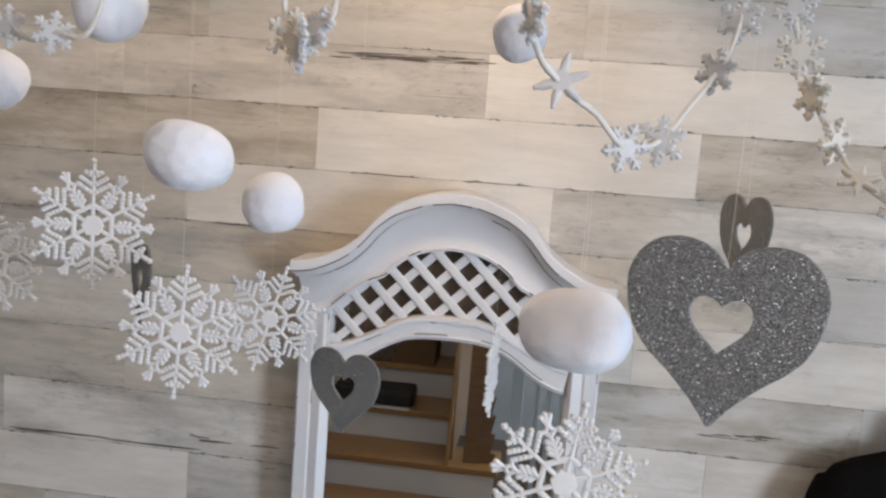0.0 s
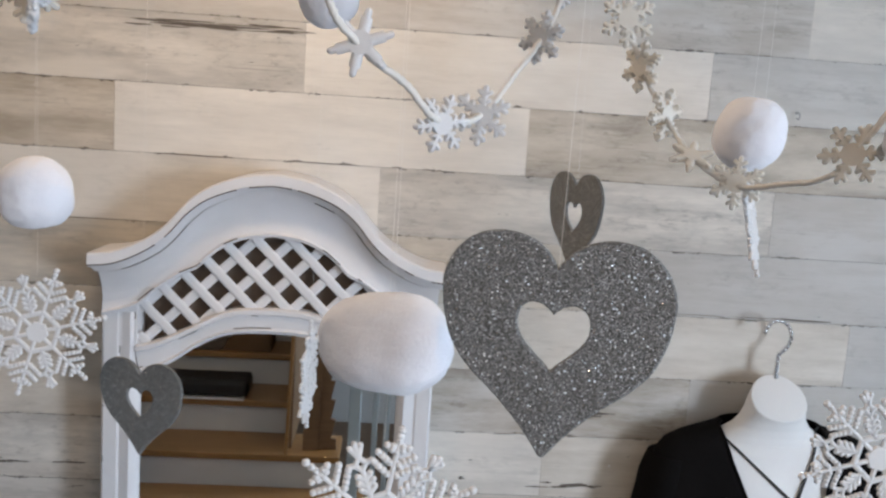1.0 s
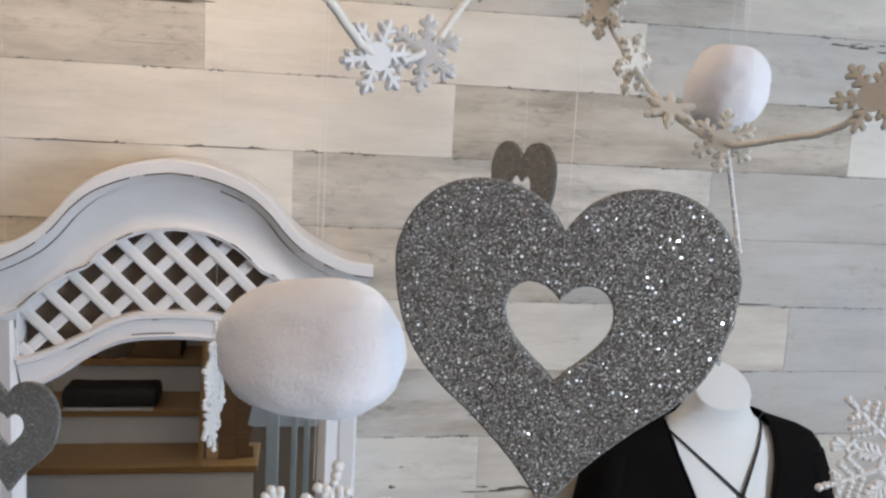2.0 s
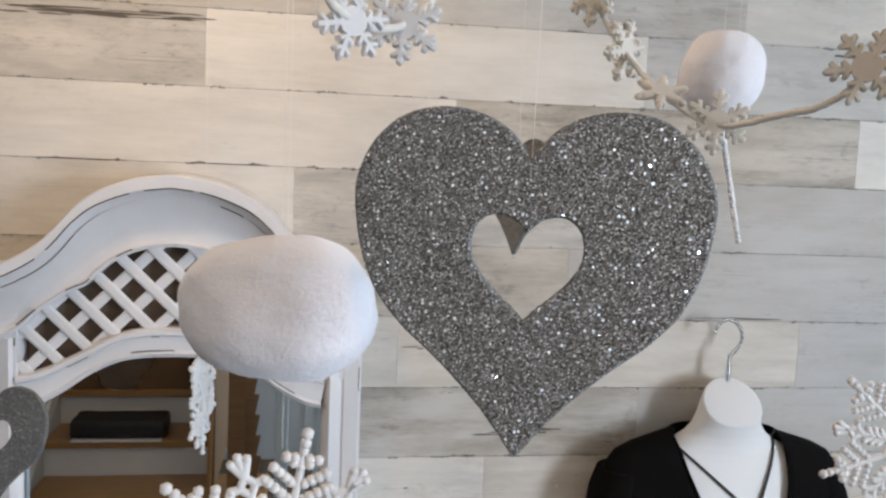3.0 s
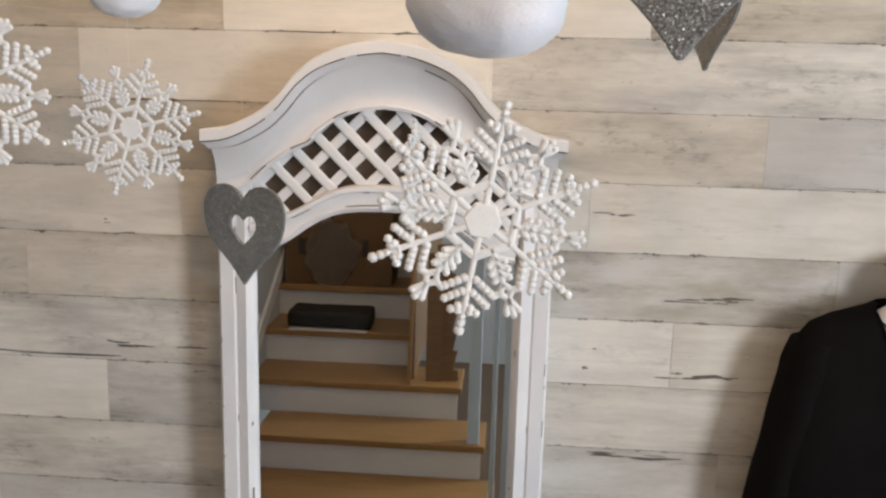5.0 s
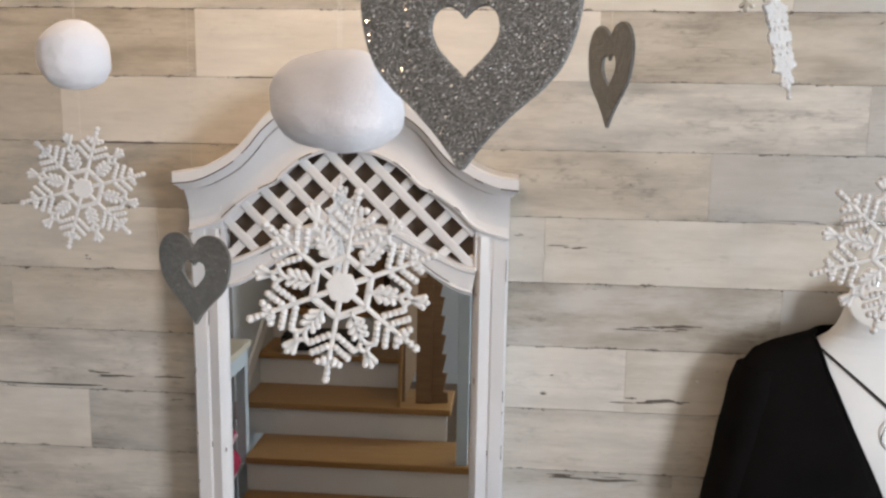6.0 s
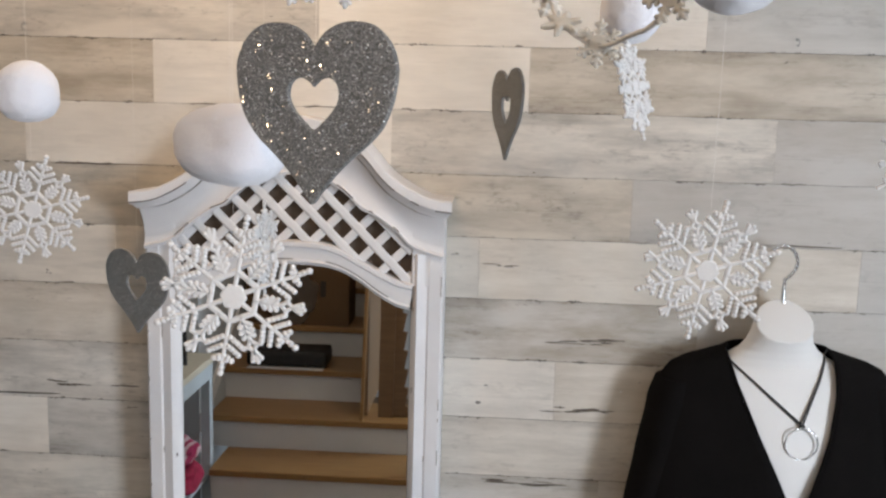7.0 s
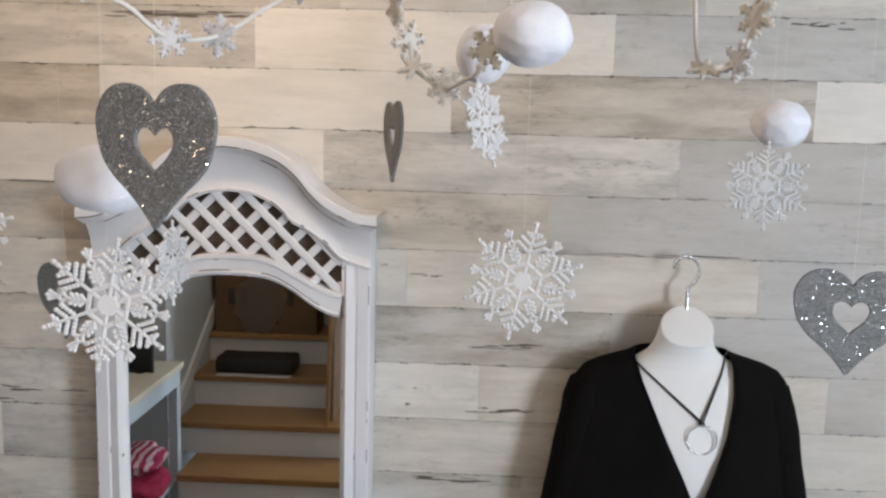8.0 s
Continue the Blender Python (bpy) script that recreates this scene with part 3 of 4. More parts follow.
def twig_mesh(R, th):
    bm = bmesh.new()
    w = 0.054 * R
    rod2(bm, (0, 0.25 * R), (0, 0.60 * R), w, th)
    for r0, ln in ((0.34, 0.07), (0.41, 0.075), (0.48, 0.065)):
        for s in (-1, 1):
            rod2(bm, (0, r0 * R), (s * ln * R, (r0 + 0.055) * R), w * 1.25, th)
            bead(bm, s * ln * R, (r0 + 0.055) * R, 0.037 * R)
    d = 0.055 * R
    for s in (-1, 1):
        rod2(bm, (0, 0.58 * R), (s * d, 0.65 * R), w, th)
        rod2(bm, (s * d, 0.65 * R), (0, 0.72 * R), w, th)
        rod2(bm, (s * d, 0.65 * R), (s * d * 2.1, 0.655 * R), w * 1.1, th)
        bead(bm, s * d * 2.1, 0.655 * R, 0.038 * R)
        rod2(bm, (0, 0.72 * R), (s * 0.055 * R, 0.835 * R), w * 1.15, th)
        bead(bm, s * 0.055 * R, 0.835 * R, 0.037 * R)
    rod2(bm, (0, 0.71 * R), (0, 0.86 * R), w * 1.15, th)
    bead(bm, 0, 0.865 * R, 0.038 * R)
    return mesh_of("twig", bm, M_FLAKE, 50)


def hub_mesh(R, th):
    bm = bmesh.new()
    bmesh.ops.create_cone(bm, cap_ends=True, segments=6, radius1=0.168 * R, radius2=0.168 * R, depth=th * 1.4, matrix=pose(0, 0, 0, 90, 0, 0) @ pose(0, 0, 0, 0, 0, 30))
    bmesh.ops.bevel(bm, geom=list(bm.edges), offset=th * 0.25, segments=1, affect="EDGES")
    return mesh_of("hub", bm, M_FLAKE)


def ring_mesh(R, th):
    bm = bmesh.new()
    for k in range(6):
        a, b = TAU * k / 6, TAU * (k + 1) / 6
        pa, pb = (0.315 * R * math.sin(a), 0.315 * R * math.cos(a)), (0.315 * R * math.sin(b), 0.315 * R * math.cos(b))
        rod2(bm, pa, pb, 0.072 * R, th)
        bead(bm, pa[0], pa[1], 0.034 * R)
        rod2(bm, (pa[0] * 0.45, pa[1] * 0.45), pa, 0.060 * R, th)
    return mesh_of("ring", bm, M_FLAKE, 50)


FR, FT = 0.0595, 0.0026
F_BRANCH, F_TWIG, F_HUB, F_RING = branch_mesh(FR, FT), twig_mesh(FR, FT), hub_mesh(FR, FT), ring_mesh(FR, FT)


def snowflake_ornament(centre, facing, spin, label, lean=0.0, scale=1.0):
    x, y, z = centre
    ob = thing("snowflake_ornament", label, "ornament", pose(x, y, z, 0, lean, 0) @ pose(0, 0, 0, 0, 0, -facing), "white plastic snowflakes")
    for k in range(6):
        part("branch", F_BRANCH, None, ob).matrix_basis = pose(0, 0, 0, 0, spin + 60 * k, 0) @ Matrix.Scale(scale, 4)
        part("twig", F_TWIG, None, ob).matrix_basis = pose(0, 0, 0, 0, spin + 30 + 60 * k, 0) @ Matrix.Scale(scale, 4)
    part("hub", F_HUB, None, ob).matrix_basis = pose(0, 0, 0, 0, spin, 0) @ Matrix.Scale(scale, 4)
    part("ring", F_RING, None, ob).matrix_basis = pose(0, 0, 0, 0, spin, 0) @ Matrix.Scale(scale, 4)
    thread = thread_part(ob, CEIL - z - 0.002, FR * scale * 0.86)
    thread.matrix_basis = (pose(0, 0, 0, 0, lean, 0) @ pose(0, 0, 0, 0, 0, -facing)).inverted()
    return ob


FLAKES = [((0.343, 0.485, 1.844), -6, 10, "white plastic snowflake hanging close before the mirror", 0, 1.0),
          ((0.021, 0.801, 1.866), -8, 16, "white plastic snowflake before the mirror's corner", 0, 1.04),
          ((0.268, 0.847, 1.824), 94, 0, "white plastic snowflake turned edge-on before the mirror", 0, 0.93),
          ((-0.087, 0.62, 1.976), -14, 0, "white plastic snowflake with a bright hub before planks", 0, 1.0),
          ((0.021, 0.57, 1.900), -10, 4, "white plastic snowflake overlapping an edge-on heart", 0, 0.96),
          ((-0.244, 0.70, 1.918), -14, 8, "white plastic snowflake at the end of the row", 0, 1.0),
          ((0.703, 0.583, 1.860), 4, 12, "white plastic snowflake hanging beside the mannequin's neck", 0, 0.98),
          ((1.046, 0.951, 1.939), 10, 0, "white plastic snowflake hanging under a wool ball", 0, 1.0),
          ((0.664, 0.757, 2.013), 117, 0, "white plastic snowflake tilted edge-on under the garland", -13, 0.88)]
for centre, facing, spin, label, lean, sc in FLAKES:
    snowflake_ornament(centre, facing, spin, label, lean, sc)


def ball_mesh(seed, sx, sy, sz):
    bm = bmesh.new()
    bmesh.ops.create_icosphere(bm, subdivisions=5, radius=1.0)
    off = Vector((seed * 7.3, seed * 3.1, seed * 5.7))
    for v in bm.verts:
        d = v.co.normalized()
        POW = 2.5 if seed == 1 else 2.1
        q = (abs(d.x) ** POW + abs(d.y) ** POW + abs(d.z) ** POW) ** (-1 / POW)
        r = q * (1 + 0.08 * noise.noise(d * 1.1 + off)) + 0.030 * noise.noise(d * 3.1 + off) + 0.010 * noise.noise(d * 9 + off) + 0.006 * noise.noise(d * 26 + off)
        v.co = Vector((d.x * sx, d.y * sy, d.z * sz)) * r
    return mesh_of("wool", bm, M_COTTON, 180)


def fuzz_mesh(seed, sx, sy, sz):
    """Loose fibres that stand off the ball."""
    rng = random.Random(seed)
    bm = bmesh.new()
    off = Vector((seed * 7.3, seed * 3.1, seed * 5.7))
    for _ in range(1300):
        d = Vector((rng.gauss(0, 1), rng.gauss(0, 1), rng.gauss(0, 1))).normalized()
        POW = 2.5 if seed == 1 else 2.1
        q = (abs(d.x) ** POW + abs(d.y) ** POW + abs(d.z) ** POW) ** (-1 / POW)
        r = q * (1 + 0.08 * noise.noise(d * 1.1 + off)) + 0.030 * noise.noise(d * 3.1 + off)
        base = Vector((d.x * sx, d.y * sy, d.z * sz)) * r * 0.985
        side = d.cross(Vector((rng.gauss(0, 1), rng.gauss(0, 1), rng.gauss(0, 1)))).normalized()
        tip = base + (d * rng.uniform(0.2, 0.6) + side * rng.uniform(0.4, 1.2)) * 0.0035
        w = side.cross(d).normalized() * 0.00010
        bm.faces.new([bm.verts.new(p) for p in (base - w, base + w, tip)])
    return mesh_of("fuzz", bm, M_COTTON)


BALLS = [((0.341, 0.486, 1.953), (0.0385, 0.030, 0.0285), 8, 1, "lumpy oblong white wool snowball hanging close to the mirror"),
         ((0.017, 0.806, 1.994), (0.033, 0.033, 0.0325), 0, 2, "round white wool snowball before the planks"),
         ((0.019, 0.578, 2.047), (0.0365, 0.032, 0.029), 0, 3, "oblong white wool snowball leaning on its thread"),
         ((-0.110, 0.68, 2.178), (0.034, 0.033, 0.0335), 0, 4, "round white wool snowball near the ceiling"),
         ((-0.307, 0.80, 2.107), (0.033, 0.033, 0.033), 0, 5, "round white wool snowball at the end of the row"),
         ((0.262, 0.95, 2.209), (0.033, 0.033, 0.034), 0, 6, "white wool snowball behind the garland"),
         ((0.659, 0.770, 2.090), (0.0310, 0.031, 0.034), 0, 7, "white wool snowball with a small pin hole"),
         ((0.703, 0.56, 2.088), (0.0350, 0.034, 0.0300), 0, 8, "white wool snowball in cool light by the garland"),
         ((1.070, 0.982, 2.024), (0.0375, 0.036, 0.033), 0, 9, "white wool snowball hanging above a snowflake")]
for centre, size, turn, seed, label in BALLS:
    x, y, z = centre
    ob = thing("snowball_ornament", label, "ornament", pose(x, y, z, 0, 14 if seed == 3 else 0, -turn), "white wool snowballs")
    wool = part("wool", ball_mesh(seed, *size), None, ob)
    tagged(part("fuzz", fuzz_mesh(seed, *size), None, wool, "loose wool fibres"), kind="stuff")
    t = thread_part(ob, CEIL - z - 0.002, size[2] * 0.8)
    if seed == 3:
        t.matrix_basis = pose(0, 0, 0, 0, -14, 0)


# ---- garlands of foam flakes on a cord ----
def foam_mesh(R, th, mat, kind):
    bm = bmesh.new()
    n = 6
    for k in range(n):
        a = TAU * k / n
        s, c = math.sin(a), math.cos(a)
        if kind == "star":
            rod2(bm, (0, 0), (0.80 * R * s, 0.80 * R * c), 0.36 * R, th)
            rod2(bm, (0.6 * R * s, 0.6 * R * c), (R * s, R * c), 0.22 * R, th * 0.9)
            bead(bm, R * s, R * c, 0.12 * R)
        else:
            rod2(bm, (0, 0), (R * s, R * c), 0.20 * R, th)
            for r0, ln in ((0.42, 0.22), (0.70, 0.24)):
                for sg in (-1, 1):
                    b = a + sg * 0.95
                    tip = (r0 * R * s + ln * R * math.sin(b), r0 * R * c + ln * R * math.cos(b))
                    rod2(bm, (r0 * R * s, r0 * R * c), tip, 0.16 * R, th * 0.95)
                    bead(bm, tip[0], tip[1], 0.105 * R)
            bead(bm, R * s, R * c, 0.11 * R)
    bmesh.ops.create_cone(bm, cap_ends=True, segments=12, radius1=0.40 * R, radius2=0.40 * R, depth=th * 1.02, matrix=pose(0, 0, 0, 90, 0, 0))
    return mesh_of("foam_flake", bm, mat, 50)


FOAM = {(mat.name, kind): foam_mesh(1.0, 0.30, mat, kind) for mat in (M_FOAM_WHITE, M_FOAM_CREAM) for kind in ("star", "flake")}


def garland(label, cord_points, flakes):
    ob = thing("snowflake_garland", label, "garland", None, "snowflake garlands")
    pts = spline(cord_points, 24)
    wob = [p + Vector((0.0006 * noise.noise(p * 300), 0.0006 * noise.noise(p * 310), 0.0006 * noise.noise(p * 290))) for p in pts]
    part("cord", tube(wob, 0.0023, 8, taper=[1 + 0.5 * noise.noise((i * 0.9, 0, 0)) for i in range(len(wob))]), M_CORD, ob, "fuzzy white cord", smooth=180)
    for x, y, z, R, yaw, tilt, spin, mat, kind in flakes:
        f = part("foam_flake", FOAM[(mat.name, kind)], None, ob, "cream glitter foam flake" if mat is M_FOAM_CREAM else "white glitter foam flake")
        f.matrix_basis = pose(x, y, z, tilt, 0, -yaw) @ pose(0, 0, 0, 0, spin, 0) @ Matrix.Scale(R, 4)
    return ob


W_, C_ = M_FOAM_WHITE, M_FOAM_CREAM
garland("white foam snowflake garland looped before the plank wall",
        [(0.24, 0.47, CEIL), (0.27, 0.49, 2.30), (0.293, 0.50, 2.157), (0.316, 0.522, 2.120), (0.343, 0.545, 2.102), (0.368, 0.57, 2.080), (0.399, 0.62, 2.087), (0.43, 0.68, 2.122), (0.457, 0.735, 2.156), (0.476, 0.75, 2.205), (0.495, 0.765, 2.36), (0.50, 0.77, CEIL)],
        [(0.294, 0.500, 2.160, 0.017, 58, 0, 8, W_, "flake"), (0.316, 0.521, 2.122, 0.0185, 5, 0, 12, W_, "star"), (0.369, 0.570, 2.079, 0.0185, -22, 0, 20, W_, "flake"), (0.400, 0.621, 2.087, 0.0200, 14, 0, 6, W_, "flake"),
         (0.457, 0.735, 2.157, 0.021, 42, 0, 14, W_, "flake"), (0.477, 0.752, 2.207, 0.021, 25, 0, 3, W_, "flake"), (0.488, 0.76, 2.262, 0.021, -20, 0, 3, W_, "flake")])
garland("cream and white foam snowflake garland hanging low beside wool balls",
        [(0.515, 0.79, CEIL), (0.522, 0.785, 2.36), (0.532, 0.78, 2.225), (0.541, 0.78, 2.185), (0.557, 0.779, 2.143), (0.575, 0.756, 2.101), (0.586, 0.708, 2.067), (0.618, 0.690, 2.046), (0.640, 0.65, 2.051), (0.655, 0.62, 2.058), (0.663, 0.599, 2.077), (0.69, 0.58, 2.15), (0.71, 0.57, 2.35), (0.72, 0.57, CEIL)],
        [(0.532, 0.780, 2.226, 0.020, 20, 0, 10, W_, "flake"), (0.541, 0.780, 2.184, 0.0235, 8, 0, 0, C_, "flake"), (0.557, 0.779, 2.143, 0.0215, 58, 0, 8, C_, "flake"), (0.575, 0.756, 2.101, 0.0225, -38, 0, 18, C_, "flake"),
         (0.586, 0.708, 2.067, 0.0180, 10, -50, 12, C_, "star"), (0.619, 0.690, 2.048, 0.0205, 24, 0, 4, C_, "flake"), (0.663, 0.599, 2.077, 0.0215, 30, 0, 22, C_, "flake")])
garland("short foam snowflake garland looped near the window side",
        [(0.862, 0.68, CEIL), (0.866, 0.675, 2.30), (0.872, 0.67, 2.11), (0.885, 0.668, 2.070), (0.908, 0.64, 2.075), (0.915, 0.62, 2.115), (0.925, 0.61, 2.20), (0.935, 0.60, CEIL)],
        [(0.884, 0.668, 2.070, 0.0175, 10, -55, 12, C_, "star"), (0.909, 0.640, 2.076, 0.020, 60, 0, 10, W_, "flake"), (0.917, 0.620, 2.116, 0.020, 50, 0, 0, C_, "flake"), (0.926, 0.612, 2.165, 0.020, 20, 0, 0, W_, "flake")])
garland("white foam snowflake garland bunched at its lowest loop",
        [(-0.30, 0.66, CEIL), (-0.25, 0.65, 2.25), (-0.17, 0.62, 2.150), (-0.116, 0.60, 2.14), (-0.06, 0.59, 2.20), (-0.02, 0.585, CEIL)],
        [(-0.170, 0.620, 2.146, 0.018, 10, 0, 0, W_, "flake"), (-0.116, 0.600, 2.141, 0.0175, -15, 0, 10, W_, "flake")])
garland("white foam snowflake garland with a cluster of flakes",
        [(0.090, 0.57, CEIL), (0.096, 0.567, 2.30), (0.098, 0.565, 2.174), (0.106, 0.565, 2.150), (0.122, 0.565, 2.146), (0.140, 0.56, 2.17), (0.150, 0.55, 2.30), (0.155, 0.55, CEIL)],
        [(0.106, 0.568, 2.146, 0.0215, -25, 20, 0, C_, "flake"), (0.126, 0.562, 2.152, 0.0185, 35, -15, 14, W_, "flake"), (0.116, 0.556, 2.138, 0.0200, 65, 0, 8, W_, "flake")])


# ---- mannequin, sweater, necklace ----
MX, MY = 1.096, 1.548


def ring_loft(rings, arcs=None, bm=None, n=48, cap=False):
    """Rings of (z, centre x, centre y, half width, half depth); arcs: front gap half angle per ring."""
    bm = bm or bmesh.new()
    rows = []
    for i, (z, cx, cy, a, b) in enumerate(rings):
        g = arcs[i] if arcs else 0
        row = []
        for k in range(n + (1 if arcs else 0)):
            gl, gr = g if isinstance(g, tuple) else (g, g)
            th = gr + (TAU - gl - gr) * k / n
            row.append(bm.verts.new((cx + a * math.sin(th), cy - b * math.cos(th), z)))
        rows.append(row)
    for ra, rb in zip(rows, rows[1:]):
        m = len(ra)
        for k in range(m - (1 if arcs else 0)):
            bm.faces.new((ra[k], ra[(k + 1) % m], rb[(k + 1) % m], rb[k]))
    if cap:
        bm.faces.new(rows[0])
        bm.faces.new(rows[-1][::-1])
    return bm


body = [(0.84, MX, MY + 0.005, 0.155, 0.060), (1.0, MX, MY, 0.150, 0.062), (1.15, MX, MY, 0.150, 0.066), (1.28, MX, MY - 0.004, 0.160, 0.074), (1.36, MX, MY - 0.004, 0.175, 0.072), (1.43, MX, MY, 0.188, 0.062), (1.485, MX, MY + 0.008, 0.188, 0.055), (1.508, MX, MY + 0.010, 0.165, 0.051),
        (1.526, MX, MY + 0.012, 0.128, 0.047), (1.541, MX, MY + 0.010, 0.098, 0.044), (1.556, MX + 0.001, MY + 0.007, 0.076, 0.042), (1.572, MX + 0.001, MY + 0.003, 0.064, 0.042), (1.590, MX + 0.002, MY - 0.001, 0.058, 0.045), (1.606, MX + 0.004, MY - 0.004, 0.0560, 0.052), (1.630, MX + 0.006, MY - 0.012, 0.0545, 0.048), (1.660, MX + 0.008, MY - 0.022, 0.052, 0.048), (1.740, MX + 0.008, MY - 0.040, 0.050, 0.048)]
dense = []
for axis_rows in zip(body, body[1:]):
    for f in (0, 0.2, 0.4, 0.6, 0.8):
        dense.append(tuple(a + (b - a) * f for a, b in zip(*axis_rows)))
dense.append(body[-1])
bm = ring_loft(dense, None, None, 64, True)
# the neck is cut off flat on a slant, with a soft rim
cut_at, cut_way = Vector((1.105, 1.540, 1.613)), Vector((0.04, -0.71, 0.70)).normalized()
got = bmesh.ops.bisect_plane(bm, geom=list(bm.verts) + list(bm.edges) + list(bm.faces), plane_co=cut_at, plane_no=cut_way, clear_outer=True)
rim = [e for e in got["geom_cut"] if isinstance(e, bmesh.types.BMEdge)]
bmesh.ops.edgeloop_fill(bm, edges=rim)
bmesh.ops.bevel(bm, geom=rim, offset=0.003, segments=3, affect="EDGES", profile=0.5)
bmesh.ops.remove_doubles(bm, verts=bm.verts, dist=0.0002)
mannequin = part("mannequin", bm, M_PLASTIC, None, "", 40)
tagged(mannequin, "white plastic headless hanging mannequin torso against planks", "mannequin")

cardigan = thing("sweater", "black fine-knit sweater with deep V neck on mannequin", "sweater")
sw = [(0.80, MX, MY - 0.004, 0.265, 0.075), (1.0, MX, MY - 0.004, 0.262, 0.080), (1.15, MX, MY - 0.004, 0.262, 0.084), (1.26, MX, MY - 0.006, 0.258, 0.086), (1.33, MX, MY - 0.005, 0.247, 0.083), (1.40, MX, MY - 0.001, 0.237, 0.076), (1.46, MX, MY + 0.004, 0.228, 0.068), (1.50, MX, MY + 0.008, 0.219, 0.060), (1.520, MX, MY + 0.011, 0.203, 0.055), (1.534, MX, MY + 0.013, 0.174, 0.051), (1.544, MX, MY + 0.014, 0.140, 0.049), (1.553, MX, MY + 0.015, 0.110, 0.047), (1.560, MX, MY + 0.016, 0.096, 0.046)]
fine_rows, gaps = [], []
for ra, rb in zip(sw, sw[1:]):
    steps = max(2, int((rb[0] - ra[0]) / 0.008))
    for k in range(steps):
        f = k / steps
        fine_rows.append(tuple(p + (q - p) * f for p, q in zip(ra, rb)))
fine_rows.append(sw[-1])
V_LEFT = [(1.235, 1.124), (1.30, 1.095), (1.40, 1.048), (1.50, 1.006), (1.545, 0.993), (1.578, 0.992)]
V_RIGHT = [(1.235, 1.124), (1.30, 1.150), (1.40, 1.182), (1.48, 1.196), (1.54, 1.197), (1.578, 1.186)]
VB = 1.235


def along(table, z):
    for (za, xa), (zb, xb) in zip(table, table[1:]):
        if z <= zb:
            return xa + (xb - xa) * max(0.0, (z - za) / (zb - za))
    return table[-1][1]


for z, cx, cy, a, b in fine_rows:
    gaps.append((math.asin(max(-0.985, min(0.985, (cx - along(V_LEFT, z)) / a))), math.asin(max(-0.985, min(0.985, (along(V_RIGHT, z) - cx) / a)))))
bm = ring_loft(fine_rows, gaps, None, 96)
for v in bm.verts:
    if v.co.z < 1.545:
        p = v.co
        fold = noise.noise((p.x * 9, p.z * 2.2, 1.3)) * 0.010 + noise.noise((p.x * 28, p.z * 6, 4.0)) * 0.0022
        v.co.y += fold * min(1, (1.56 - p.z) * 6) * (1 if p.y < MY else 0)
        v.co.y = min(v.co.y, 1.6185)
body_ob = part("knit_body", bm, M_KNIT, cardigan, smooth=180)
so = body_ob.modifiers.new("thickness", "SOLIDIFY")
so.thickness, so.offset = 0.003, 0.0
# ribbed edging along the V
for s_, pick in ((-1, 0), (1, 1)):
    edge = [(cx + s_ * a * math.sin(g[pick]), cy - b * math.cos(g[pick]), z) for (z, cx, cy, a, b), g in zip(fine_rows, gaps) if z >= VB]
    part("neck_band", tube(edge, 0.0032, 6), M_KNIT, cardigan, smooth=180)
# sleeves hang close beside the body
for s in (1, -1):
    arm = [(1.49, MX + s * 0.188, MY + 0.014, 0.040, 0.046), (1.45, MX + s * 0.198, MY + 0.010, 0.044, 0.052), (1.36, MX + s * 0.212, MY + 0.006, 0.046, 0.056), (1.25, MX + s * 0.232, MY + 0.004, 0.047, 0.056), (1.10, MX + s * 0.250, MY + 0.004, 0.046, 0.054), (0.85, MX + s * 0.272, MY + 0.004, 0.040, 0.050)]
    dn = []
    for ra, rb in zip(arm, arm[1:]):
        dn += [tuple(p + (q - p) * f / 6 for p, q in zip(ra, rb)) for f in range(6)]
    dn.append(arm[-1])
    bm = ring_loft(dn, None, None, 28, True)
    for v in bm.verts:
        v.co.x += 0.004 * noise.noise((v.co.z * 14, v.co.y * 20, s * 5.0))
    part("sleeve", bm, M_KNIT, cardigan, smooth=60)

necklace = thing("necklace", "black cord necklace with a hammered silver ring pendant", "necklace")
RZ, RXC = 1.392, 1.128
def front_y(x, z):
    """The front of the torso at a place."""
    best = None
    for ra, rb in zip(body, body[1:]):
        if ra[0] <= z <= rb[0]:
            f = (z - ra[0]) / (rb[0] - ra[0])
            a, b, cy = ra[3] + (rb[3] - ra[3]) * f, ra[4] + (rb[4] - ra[4]) * f, ra[2] + (rb[2] - ra[2]) * f
            best = cy - b * math.sqrt(max(0.02, 1 - ((x - MX) / a) ** 2))
    return best if best is not None else 1.5
for ax, az in ((0.994, 1.540), (1.188, 1.563)):
    for dx in (-0.0022, 0.0022):
        pts = []
        for k in range(13):
            f = k / 12
            x, z = ax + (RXC - ax) * f + dx * f, az + (RZ + 0.034 - az) * f
            pts.append((x, front_y(x, z) - 0.004, z))
        part("cord", tube(pts, 0.0017, 6), M_CORD_BLACK, necklace, smooth=180)
bm = bmesh.new()
bmesh.ops.create_icosphere(bm, subdivisions=2, radius=0.006, matrix=Matrix.Translation((RXC, front_y(RXC, RZ + 0.03) - 0.006, RZ + 0.032)) @ Matrix.Diagonal((1.1, 0.7, 1.0, 1)))
part("knot", bm, M_CORD_BLACK, necklace, smooth=180)
yr = front_y(RXC, RZ) - 0.005
ringp = [(RXC + (0.0305 + 0.0006 * math.sin(k * 2.9)) * math.cos(TAU * k / 40), yr + 0.001 * math.sin(k * 1.3), RZ + (0.0305 + 0.0006 * math.cos(k * 3.7)) * math.sin(TAU * k / 40)) for k in range(40)]
